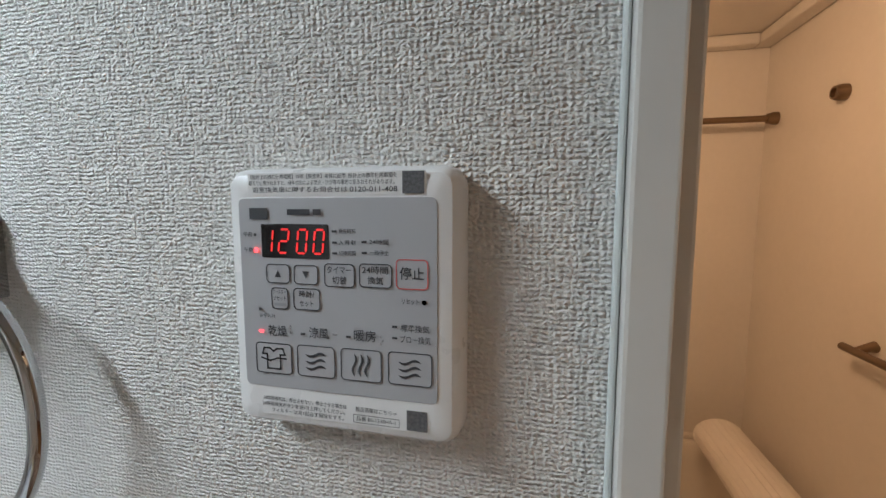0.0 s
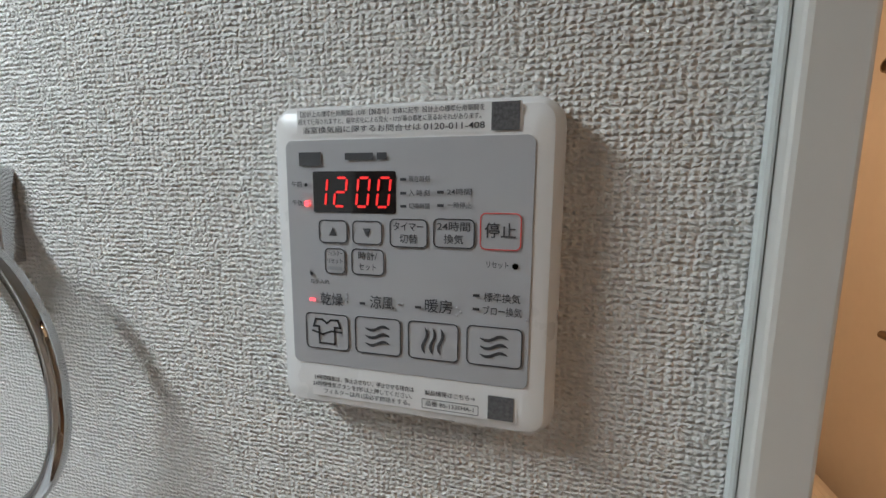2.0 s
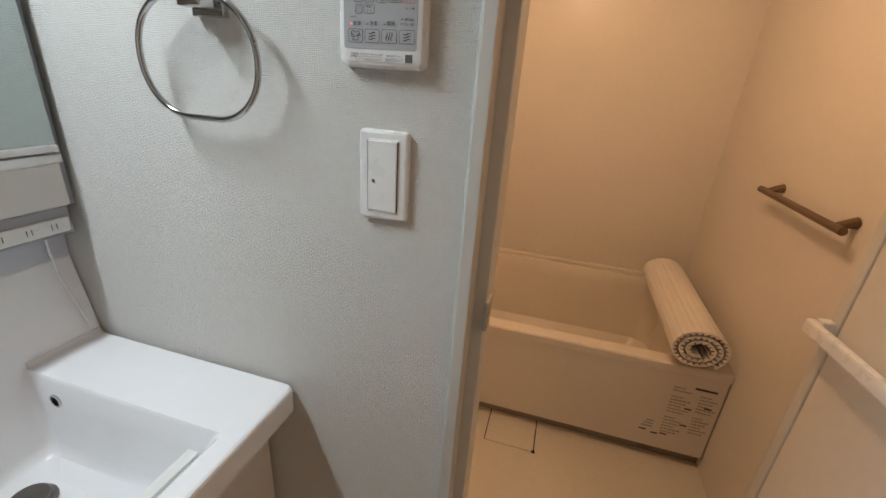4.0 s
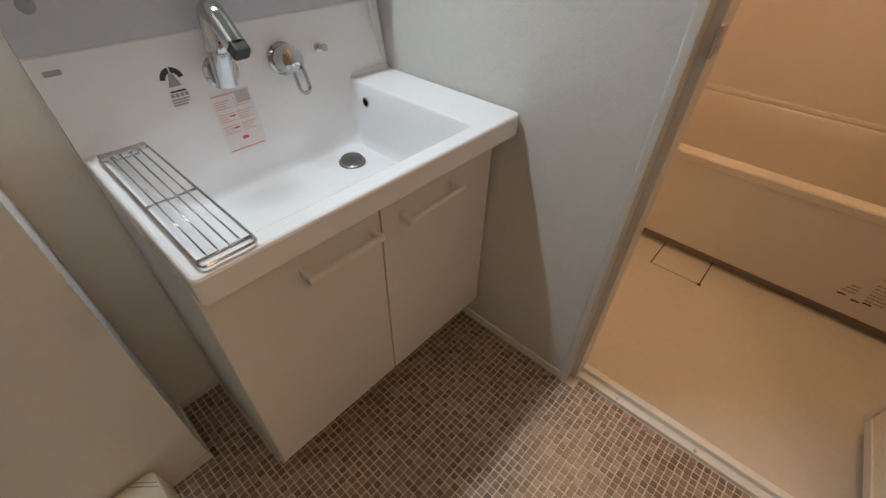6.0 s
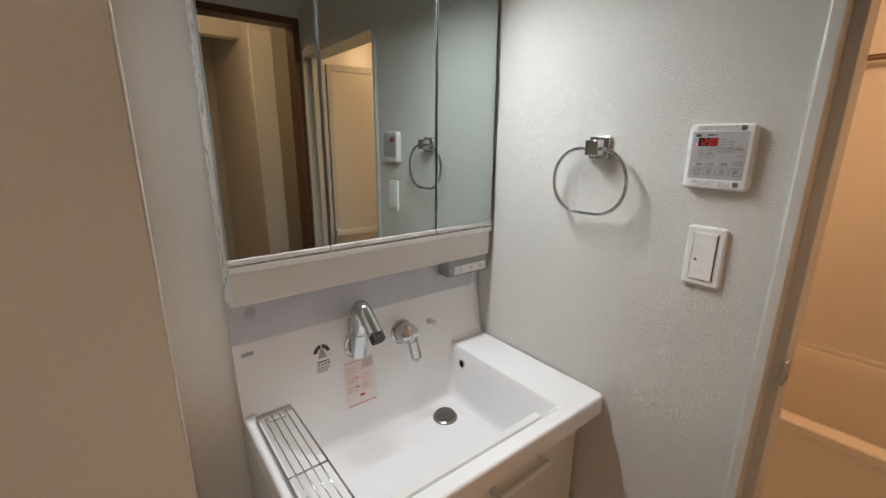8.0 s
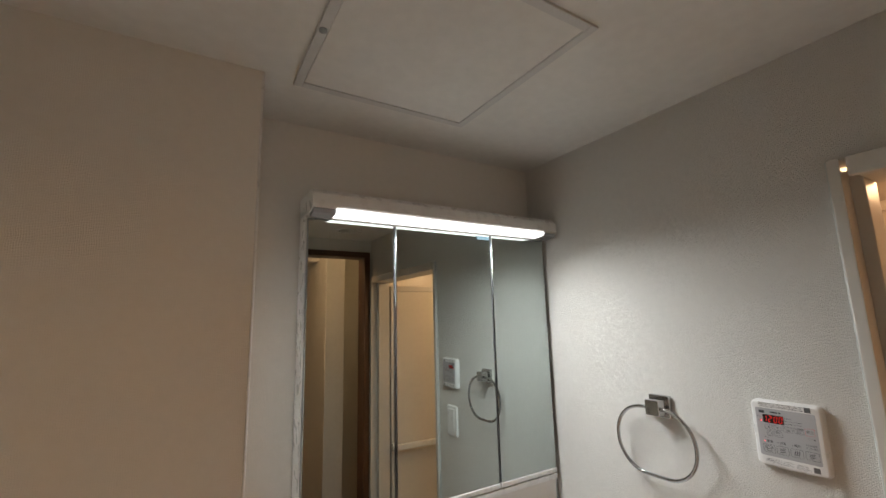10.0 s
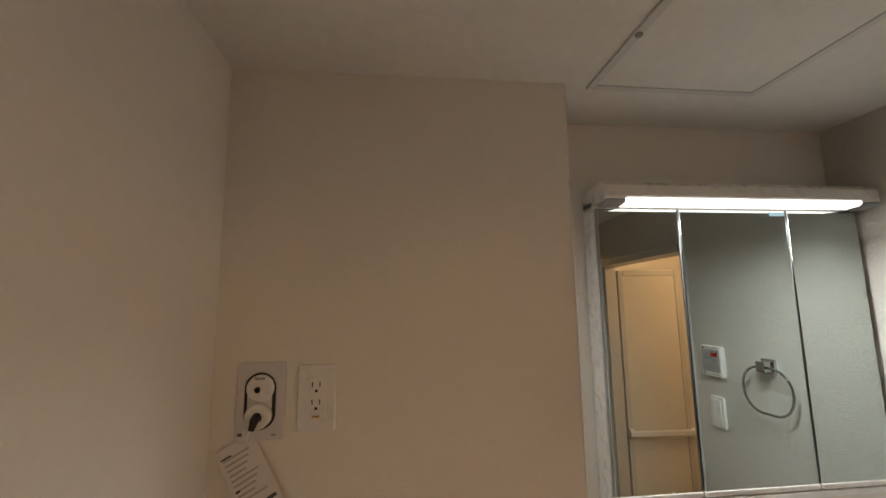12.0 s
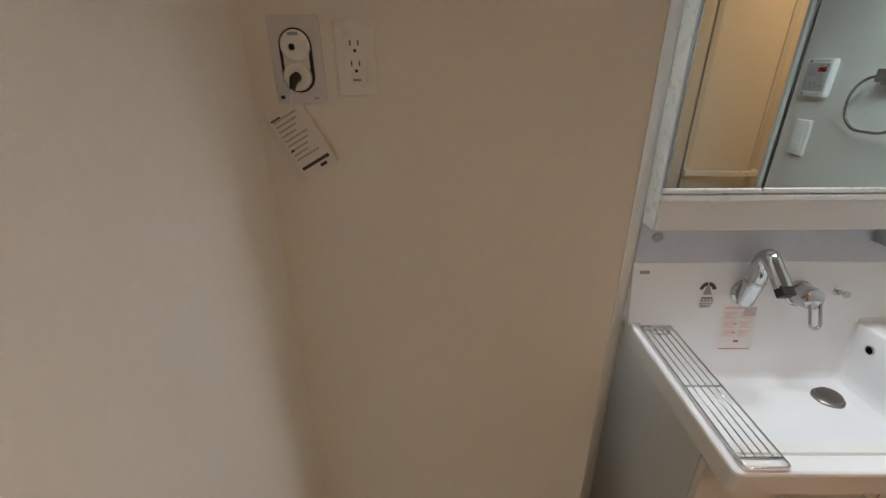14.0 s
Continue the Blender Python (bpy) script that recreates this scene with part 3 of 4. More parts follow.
for k in range(4):
    quad(sm, -0.016 + 0.009 * k, -0.009 + 0.009 * k, -0.036, -0.029, 0.0008, b)
for k in range(3):
    quad(sm, -0.018, 0.018 - 0.004 * k, -0.042 - 0.005 * k, -0.039 - 0.005 * k, 0.0008, b)
part("print", b, GREY, sticker)

leaflet = thing("instruction_leaflet", "white leaflet with pale red print stuck below the tap", "leaflet")
LX0, LX1, LZ0, LZ1 = -0.503, -0.411, 0.716, 0.846


def leaf_strip(x0, x1, z0, z1, off, bm=None):
    bm = bmesh.new() if bm is None else bm
    n = 6
    rows = []
    for k in range(n + 1):
        z = z0 + (z1 - z0) * k / n
        y = (-0.0500 + 0.0125 * (z - LZ0) / (CT - LZ0) if z < CT else face_y(z)) - 0.0012 - off
        rows.append((bm.verts.new((x0, y, z)), bm.verts.new((x1, y, z))))
    for (a0, a1), (b0, b1) in zip(rows, rows[1:]):
        bm.faces.new((a0, a1, b1, b0))
    return bm


part("sheet", leaf_strip(LX0, LX1, LZ0, LZ1, 0.0), PAPERTAG, leaflet)
b = leaf_strip(LX0 + 0.004, LX0 + 0.055, LZ1 - 0.008, LZ1 - 0.005, 0.0006)
for z in (0.828, 0.801, 0.775):
    for x0 in (LX0 + 0.006, LX0 + 0.048):
        for k in range(4):
            leaf_strip(x0, x0 + 0.034 - 0.006 * ((k * 7) % 3), z - 0.005 * k - 0.0015, z - 0.005 * k, 0.0006, b)
part("print", b, PINKINK, leaflet)
b = leaf_strip(LX0 + 0.004, LX1 - 0.006, LZ0 + 0.004, LZ0 + 0.006, 0.0007)
part("red_line", b, REDINK, leaflet)
part("red_mark", leaf_strip(LX0 + 0.040, LX0 + 0.054, LZ0 + 0.024, LZ0 + 0.031, 0.0007), REDINK, leaflet)
for z in (0.796, 0.770):
    part("red_mark", leaf_strip(LX0 + 0.030, LX0 + 0.042, z - 0.003, z, 0.0007), REDINK, leaflet)
part("picture", leaf_strip(LX1 - 0.036, LX1 - 0.004, LZ1 - 0.030, LZ1 - 0.004, 0.0006), material("grey_print", (0.55, 0.5, 0.5), 0.6), leaflet)

# ---- wire rack on the rim ----
WIRE = material("bright_wire", (0.52, 0.51, 0.50), 0.22, 1.0)
rack = thing("wire_rack", "chromed wire rack lying across the basin rim", "rack")
RX0, RX1, RY0, RY1, RZ = -0.734, -0.654, -0.489, -0.076, CT + 0.0062
part("rim_wire", tube([(((RX0 + RX1) / 2) + x, (RY0 + RY1) / 2 + y, RZ) for x, y in rounded(RX1 - RX0, RY1 - RY0, 0.008, 5)], 0.0022, 8, closed=True), WIRE, rack)
for k in range(1, 5):
    x = RX0 + (RX1 - RX0) * k / 5
    part("wire", tube([(x, RY0 + 0.023, RZ), (x, RY1 - 0.002, RZ)], 0.0015, 8), WIRE, rack)
for y in (RY0 + 0.023, (RY0 + RY1) / 2 - 0.003):
    part("cross_wire", tube([(RX0, y, RZ - 0.0042), (RX1, y, RZ - 0.0042)], 0.0022, 8), WIRE, rack)
part("end_strip", box(RX0, RX1, RY1 - 0.006, RY1 + 0.012, RZ - 0.004, RZ + 0.004, 0.002), STEEL, rack)
part("end_loop", tube([(RX0 + 0.02, RY1 - 0.006, RZ + 0.001), (RX0 + 0.022, RY1 - 0.026, RZ + 0.001), (RX1 - 0.022, RY1 - 0.026, RZ + 0.001), (RX1 - 0.02, RY1 - 0.006, RZ + 0.001)], 0.002, 8), STEEL, rack)

# ---- mirror cabinet ----
MX0, MX1, MZ0, MZ1, MY = -0.754, -0.004, 1.181, 1.862, -0.075
cab = thing("mirror_cabinet", "white three-door mirror cabinet with a light bar on top", "cabinet")
b = box(MX0, MX0 + 0.014, MY + 0.012, -0.004, 1.077, 1.884, 0.001)
part("side_panel", b, WHITE, cab)
part("side_panel", box(MX1 - 0.010, MX1, MY + 0.012, -0.004, 1.077, 1.884, 0.001), GREY, cab, "dark grey edge strip")
part("carcass", box(MX0 + 0.014, MX1 - 0.010, -0.056, -0.004, 1.10, 1.884), LAMINATE, cab)
part("back_strip", box(MX0, MX1 - 0.001, -0.010, -0.002, 0.967, 1.10), material("backsplash_grey", (0.52, 0.53, 0.57), 0.35), cab, "grey strip below the cabinet")
part("lower_shelf", box(MX0 + 0.004, MX1 - 0.010, MY + 0.006, -0.02, 1.077, 1.153, 0.004), LAMINATE, cab)
part("lower_lip", box(MX0 + 0.002, MX1 - 0.010, MY - 0.004, -0.03, 1.153, 1.168, 0.003), WHITE, cab)


def mirror_door(x0, x1):
    door = part("mirror_door", box(x0, x1, MY + 0.004, -0.057, MZ0, MZ1, 0.001), GREY, cab)
    part("mirror", box(x0 + 0.0012, x1 - 0.0012, MY - 0.001, MY + 0.0038, MZ0 + 0.002, MZ1 - 0.001, 0.0008, 1), MIRROR, door)
    part("bottom_edge", box(x0, x1, MY - 0.004, MY + 0.006, MZ0 - 0.010, MZ0 + 0.0015, 0.0015), WHITE, door)


mirror_door(MX0 + 0.003, -0.5355)
mirror_door(-0.5305, -0.2285)
mirror_door(-0.2235, MX1 - 0.012)
b = loft([[Vector((x, y, z)) for y, z in ((-0.004, 1.87), (-0.100, 1.87), (-0.128, 1.876), (-0.130, 1.882), (-0.128, 1.908), (-0.116, 1.919), (-0.004, 1.919))] for x in (MX0, MX1)], smooth=False)
hood = part("light_hood", b, WHITE, cab)
b = loft([[Vector((x, y, z)) for y, z in ((-0.082, 1.8695), (-0.084, 1.8635), (-0.122, 1.8655), (-0.1305, 1.8705), (-0.1305, 1.8765), (-0.124, 1.874))] for x in (MX0 + 0.055, MX1 - 0.055)], smooth=False)
part("diffuser", b, LED, hood, "glowing cool white diffuser")
for x0, x1 in ((MX0 + 0.004, MX0 + 0.054), (MX1 - 0.054, MX1 - 0.004)):
    part("end_cap", loft([[Vector((x, y, z)) for y, z in ((-0.084, 1.8695), (-0.086, 1.861), (-0.120, 1.865), (-0.126, 1.872), (-0.124, 1.875))] for x in (x0, x1)], smooth=False), GREY, hood)
part("sensor", box(-0.275, -0.232, MY - 0.0035, MY - 0.0012, 1.846, 1.856), material("pale_blue_film", (0.35, 0.6, 0.75), 0.3), cab, "pale blue film tab")

cap_m = pose(-0.709, -0.010, 1.037, 90)
part("screw_cap", lathe([(0.0125, 0.0), (0.0125, 0.0015), (0.011, 0.0025), (0.0, 0.0026)], cap_m, 24), GREY, cab)

socket = thing("socket_strip", "white socket outlet unit under the mirror cabinet", "socket")
part("body", box(-0.168, -0.016, -0.062, -0.011, 1.024, 1.076, 0.004), GREY, socket)
face = part("face", box(-0.150, -0.022, -0.066, -0.061, 1.031, 1.058, 0.003), WHITE, socket)
for x in (-0.125, -0.085, -0.048):
    fm = pose(x, -0.066, 1.045, 90)
    part("slot", quad(fm, 0.003, 0.0045, -0.005, 0.005, 0.0006, quad(fm, -0.0045, -0.003, -0.005, 0.005, 0.0006)), INK, face)
part("cord", tube([(-0.052, -0.04, 1.025), (-0.048, -0.032, 0.99), (-0.038, -0.024, 0.93), (-0.026, -0.032, 0.86), (-0.022, -0.040, 0.826)], 0.0022, 8), WHITE, socket)

tabs = thing("maker_badge", "small grey badge on the basin upstand", "badge")
part("badge", plate(on_upstand(-0.724, 0.938), 0.026, 0.009, 0.0012, 0.002, 0.0004), GREY, tabs)

# ---- things on the east wall: local x runs along -y, local y up ----


def on_east(y, z, x=0.0):
    """Pose on the east wall: local z points into the room."""
    return Matrix(((0, 0, -1, x), (-1, 0, 0, y), (0, 1, 0, z), (0, 0, 0, 1)))


towel = thing("towel_ring", "chrome towel ring on a square wall mount", "towel ring")
tm = on_east(-0.4145, 1.407)
b = plate(tm, 0.050, 0.050, 0.010, 0.002, 0.0015)
mount = part("wall_mount", b, CHROME, towel)
b = plate(tm @ pose(0, 0, 0.010), 0.034, 0.034, 0.030, 0.002, 0.0015)
part("knuckle", b, CHROME, mount)
ring = []
W, H, R = 0.190, 0.150, 0.072
for x, y in rounded(W, H, R, 14):
    ring.append(tm @ Vector((x - 0.008, y - H / 2 - 0.002, 0.030)))
part("ring", tube(ring, 0.0042, 12, closed=True), CHROME, towel)

switch = thing("light_switch", "white wide rocker light switch in a rounded plate", "switch")
sm = on_east(-0.6655, 1.201)
part("plate", plate(sm, 0.070, 0.120, 0.009, 0.007, 0.004), WHITE, switch)
part("bezel", plate(sm @ pose(0, 0, 0.0088), 0.046, 0.098, 0.0012, 0.002, 0.0006), WHITE, switch)
rocker = part("rocker", plate(sm @ pose(0, 0, 0.0095) @ pose(0, 0, 0, 0, -0.8, 0), 0.041, 0.094, 0.0020, 0.0015, 0.0012), WHITE, switch)
part("gap", quad(sm, 0.0205, 0.0222, -0.047, 0.047, 0.0104), INK, switch)
part("gap", quad(sm, -0.0222, -0.0212, -0.047, 0.047, 0.0104), GREY, switch)
part("lamp_mark", lathe([(0.0, 0.0005), (0.0022, 0.0005)], sm @ pose(-0.012, -0.006, 0.0118), 14), GREY, rocker)

# bath dryer control: display, keys, lettering
ctl = thing("bath_fan_control", "white wall control with a grey key panel and red digits", "control panel")
PY, PZ = -0.6795, 1.4145
cm = on_east(-0.6637, 1.3935) @ Matrix.Diagonal((0.9525, 0.9525, 1, 1))
loops = []
for z, s, sh in ((0, 0.0, 0), (0.006, 0.0, 0), (0.0125, 0.001, 0), (0.0160, 0.0038, 0), (0.0172, 0.008, 0), (0.0174, 0.0115, 0)):
    loops.append([cm @ Vector((x, y, z)) for x, y in rounded(0.1155 - 2 * s, 0.126 - 2 * s, max(0.010 - s, 0.002), 8)])
part("housing", loft(loops), WHITE, ctl)
FACE_D = 0.0178
face = part("key_panel", plate(cm @ pose(-0.0003, 0.0035, 0.0170), 0.0965, 0.0905, 0.0008, 0.003, 0.0002), PANEL, ctl, "silver-grey key panel")


def rel(y, z):
    """Panel coordinates of a place on the wall."""
    return -(y - PY), z - PZ


def at_panel(y, z, d=FACE_D + 0.00035):
    x, h = rel(y, z)
    return cm @ pose(x, h, d)


disp = part("display", plate(at_panel(-0.660, 1.4435, FACE_D), 0.0345, 0.0158, 0.0003, 0.0008, 0.0001), DARKGLASS, ctl)


def digit(cx, on, bm):
    """Seven slanted segments, each a thin hexagon."""
    w, h, t = 0.0046, 0.0108, 0.0009
    segs = {"a": (0, h / 2, 1), "g": (0, 0, 1), "d": (0, -h / 2, 1), "f": (-w / 2, h / 4, 0), "b": (w / 2, h / 4, 0), "e": (-w / 2, -h / 4, 0), "c": (w / 2, -h / 4, 0)}
    m = at_panel(-0.660, 1.4435, FACE_D + 0.0007)
    for s in on:
        x, y, flat = segs[s]
        L = (w if flat else h / 2) / 2 - 0.0004
        shape = [(-L, 0), (-L + t / 2, t / 2), (L - t / 2, t / 2), (L, 0), (L - t / 2, -t / 2), (-L + t / 2, -t / 2)]
        vs = []
        for u, v in shape:
            px, py = (u, v) if flat else (v, u)
            vs.append(bm.verts.new(m @ Vector((cx + x + px + (y + py) * 0.12, y + py, 0))))
        bm.faces.new(vs)
        part("segment", bm, RED, disp)
        bm = bmesh.new()


for cx, on in ((-0.0135, "bc"), (-0.0052, "abged"), (0.0042, "abcdef"), (0.0126, "abcdef")):
    digit(cx, on, bmesh.new())


def key(y, z, w, h, ink=INK, t=0.0005):
    k = part("key", plate(at_panel(y, z, FACE_D), w, h, 0.0003, 0.0022, 0.0001), PANEL, ctl)
    part("outline", ring_strip(at_panel(y, z, FACE_D + 0.0005), w, h, 0.0022, t, 0), ink, k)
    return k


def text(parent, y, z, s, size, width=None, mat=INK):
    part("lettering", words(s, at_panel(y, z, FACE_D + 0.0006), size, width), mat, parent)


def triangle(y, z, up, parent):
    bm, m, s = bmesh.new(), at_panel(y, z, FACE_D + 0.0006), 1 if up else -1
    bm.faces.new([bm.verts.new(m @ Vector(p)) for p in ((-0.0017, -0.0016 * s, 0), (0.0017, -0.0016 * s, 0), (0, 0.0017 * s, 0))])
    part("arrow", bm, INK, parent)


k = key(-0.651, 1.4282, 0.0125, 0.0092)
triangle(-0.651, 1.4282, True, k)
k = key(-0.6655, 1.4282, 0.0125, 0.0092)
triangle(-0.6655, 1.4282, False, k)
k = key(-0.6822, 1.4285, 0.0150, 0.0108)
text(k, -0.6822, 1.4308, "タイマー", 0.0037, 0.0118)
text(k, -0.6822, 1.4262, "切替", 0.0037, 0.0070)
k = key(-0.6995, 1.429, 0.0155, 0.0108)
text(k, -0.6995, 1.4313, "24時間", 0.0037, 0.0122)
text(k, -0.6995, 1.4267, "換気", 0.0037, 0.0072)
k = key(-0.7163, 1.4302, 0.0146, 0.0132, REDINK, 0.00045)
text(k, -0.7163, 1.4302, "停止", 0.0058, 0.0110)
k = key(-0.6515, 1.4165, 0.0090, 0.0104)
for s, z in (("フィルター", 1.4195), ("リセット", 1.4165)):
    text(k, -0.6515, z, s, 0.0024, 0.0066)
part("lettering", quad(at_panel(-0.6515, 1.4137, FACE_D + 0.0006), -0.003, 0.003, -0.0007, 0.0007, 0), GREY, k)
k = key(-0.6655, 1.4168, 0.0138, 0.0104)
text(k, -0.6655, 1.419, "時計/", 0.0035, 0.0078)
text(k, -0.6655, 1.4147, "セット", 0.0031, 0.0072)
text(ctl, -0.7155, 1.4182, "リセット", 0.0027, 0.0078)
part("reset_hole", lathe([(0, 0), (0.0011, 0)], at_panel(-0.7218, 1.4182, FACE_D + 0.0006), 16), BLACK, ctl)
part("care_lamp", lathe([(0, 0), (0.0008, 0)], at_panel(-0.6408, 1.411, FACE_D + 0.0006), 12), GREY, ctl)
text(ctl, -0.6445, 1.4078, "お手入れ", 0.0022, 0.0085)
for y, z, s, width in ((-0.6495, 1.4005, "乾燥", 0.0100), (-0.6712, 1.4008, "涼風", 0.0100), (-0.694, 1.4012, "暖房", 0.0106)):
    text(ctl, y, z, s, 0.0056, width)
text(ctl, -0.7175, 1.4062, "標準換気", 0.0036, 0.0130)
text(ctl, -0.7175, 1.4012, "ブロー換気", 0.0036, 0.0138)
text(ctl, -0.6358, 1.4462, "午前", 0.0025, 0.0046)
text(ctl, -0.6358, 1.4390, "午後", 0.0025, 0.0046)
text(ctl, -0.6865, 1.4483, "現在時刻", 0.0024, 0.0080)
text(ctl, -0.6865, 1.4433, "入 時 刻", 0.0024, 0.0080)
text(ctl, -0.6865, 1.4385, "切換時間", 0.0024, 0.0080)
text(ctl, -0.7015, 1.4438, "24時間", 0.0025, 0.0088)
text(ctl, -0.7015, 1.4390, "一時停止", 0.0025, 0.0088)
for y, z in ((-0.6803, 1.4483), (-0.6803, 1.4433), (-0.6803, 1.4385), (-0.6945, 1.4438), (-0.6945, 1.4390), (-0.6630, 1.4003), (-0.6860, 1.4006), (-0.7082, 1.4068), (-0.7082, 1.4017)):
    b = quad(at_panel(y, z, FACE_D + 0.0006), -0.0012, 0.0012, -0.0005, 0.0005, 0)
    part("mark", b, INK, ctl)
part("pilot_lamp", quad(at_panel(-0.6410, 1.4003, FACE_D + 0.0008), -0.0013, 0.0013, -0.0006, 0.0006, 0), REDLED, ctl, "lit red pilot lamp")
part("pilot_lamp", lathe([(0, 0), (0.0009, 0)], at_panel(-0.6400, 1.4390, FACE_D + 0.0008), 14), REDLED, ctl, "lit red pilot lamp")
part("pilot_lamp", lathe([(0, 0), (0.0007, 0)], at_panel(-0.6400, 1.4462, FACE_D + 0.0008), 14), INK, ctl)
part("badge", quad(at_panel(-0.6420, 1.4560, FACE_D + 0.0006), -0.0048, 0.0048, -0.0026, 0.0026, 0), INK, ctl)
b = quad(at_panel(-0.6650, 1.4568, FACE_D + 0.0006), -0.0080, 0.0035, -0.0013, 0.0013, 0)
quad(at_panel(-0.6650, 1.4568, FACE_D + 0.0006), 0.0050, 0.0090, -0.0013, 0.0013, 0, b)
part("mark", b, INK, ctl)


def wave(y, z, parent, turned, n=3):
    """A pictogram of wavy strokes."""
    bm = bmesh.new()
    m = at_panel(y, z, FACE_D + 0.0006)
    for k in range(n):
        off = (k - (n - 1) / 2) * 0.0031
        rows = []
        for i in range(13):
            u = i / 12 - 0.5
            c = 0.0009 * math.sin(u * 2 * math.pi)
            w = 0.00055 * (1 - (2 * u) ** 4) + 0.00008
            p, q = ((u * 0.0105, off + c + w), (u * 0.0105, off + c - w)) if not turned else ((off + c + w, u * 0.0105), (off + c - w, u * 0.0105))
            rows.append((bm.verts.new(m @ Vector((*p, 0))), bm.verts.new(m @ Vector((*q, 0)))))
        for (a, c), (d, e) in zip(rows, rows[1:]):
            bm.faces.new((a, c, e, d))
    part("pictogram", bm, INK, parent)


def strokes(y, z, parent, lines, t=0.0004):
    bm, m = bmesh.new(), at_panel(y, z, FACE_D + 0.0006)
    for (x0, y0), (x1, y1) in lines:
        d = Vector((x1 - x0, y1 - y0, 0)).normalized()
        n = Vector((-d.y, d.x, 0)) * t
        a, c = Vector((x0, y0, 0)) - d * t, Vector((x1, y1, 0)) + d * t
        bm.faces.new([bm.verts.new(m @ p) for p in (a - n, c - n, c + n, a + n)])
    part("pictogram", bm, INK, parent)


k = key(-0.6470, 1.3872, 0.0195, 0.0152)
o = 0.001
shirt = ((-2, 5), (-5, 5), (-6, 2), (-3.5, 2), (-3.5, -5), (3.5, -5), (3.5, 2), (6, 2), (5, 5), (2, 5), (0, 3.6))
pts2 = [(a * o, c * o) for a, c in shirt]
strokes(-0.6470, 1.3872, k, list(zip(pts2, pts2[1:] + pts2[:1])) + [((-0.0065, 0.0), (-0.002, -0.0012)), ((-0.002, -0.0012), (0.002, 0.0003)), ((0.002, 0.0003), (0.0065, 0.0002))])
k = key(-0.6692, 1.3875, 0.0195, 0.0152)
wave(-0.6692, 1.3875, k, False)
k = key(-0.6918, 1.3877, 0.0200, 0.0152)
wave(-0.6918, 1.3877, k, True)
k = key(-0.7150, 1.3880, 0.0205, 0.0152)
wave(-0.7150, 1.3880, k, False)

# label films with fine print on the housing's upper and lower rims
LD = 0.0176
for name, y0, y1, z0, z1 in (("label_film", -0.6365, -0.7225, 1.4645, 1.4745), ("label_film", -0.6390, -0.7240, 1.3588, 1.3690)):
    x0, h0 = rel(y0, z0)
    x1, h1 = rel(y1, z1)
    part(name, quad(cm, x0, x1, h0, h1, LD), WHITE, ctl)


def fine(y, z, s, size, width):
    x, h = rel(y, z)
    part("lettering", words(s, cm @ pose(x, h, LD + 0.0003), size, width), INK, ctl)


fine(-0.6735, 1.4726, "【設計上の標準使用期間】10年【製造年】本体に記載  設計上の標準使用期間を", 0.0023, 0.0715)
fine(-0.6735, 1.4698, "超えて使用されますと、経年劣化による発火・けが等の事故に至るおそれがあります。", 0.0023, 0.0715)
fine(-0.6630, 1.4667, "浴室換気扇に関するお問合せは", 0.0027, 0.0480)
fine(-0.6990, 1.4667, "0120-011-408", 0.0031, 0.0220)
fine(-0.6620, 1.3668, "24時間換気は、停止させない。停止させる場合は", 0.0024, 0.0440)
fine(-0.6620, 1.3639, "24時間換気ボタンを3秒以上押してください。", 0.0024, 0.0440)
fine(-0.6640, 1.3610, "フィルターは月1回必ず掃除をする。", 0.0024, 0.0380)
fine(-0.6985, 1.3664, "製品情報はこちら→", 0.0024, 0.0200)
fine(-0.6985, 1.3620, "品番 BS-133EHA-1", 0.0023, 0.0190)
x, h = rel(-0.6985, 1.3620)
part("label_box", ring_strip(cm @ pose(x, h, LD + 0.0003), 0.0225, 0.0040, 0.0004, 0.00025, 0), INK, ctl)
CODE = material("grey_code_square", (0.13, 0.13, 0.135), 0.5, spread=0.6, grain=900)
for y, z in ((-0.7170, 1.4695), (-0.7180, 1.3642)):
    x, h = rel(y, z)
    part("print_square", quad(cm, x - 0.0048, x + 0.0048, h - 0.0047, h + 0.0047, LD + 0.0003), CODE, ctl, "plain dark grey print square")
b = bmesh.new()
for y, z in ((-0.6560, 1.4035), (-0.6562, 1.4020), (-0.6560, 1.4005), (-0.6780, 1.4012), (-0.6795, 1.4012), (-0.7010, 1.4015), (-0.7022, 1.4000), (-0.7010, 1.3985), (-0.7265, 1.3990)):
    lathe([(0.0005, 0), (0.0004, 0.0003), (0, 0.0005)], at_panel(y, z, FACE_D + 0.0002), 8, bm=b)
tagged(part("braille_dots", b, PANEL, ctl), kind="stuff")

# ---- outlets on the pier wall: local x along +x, y up, z into the room ----


def on_pier(x, z):
    return Matrix(((1, 0, 0, x), (0, 0, -1, PIER_Y), (0, 1, 0, z), (0, 0, 0, 1)))


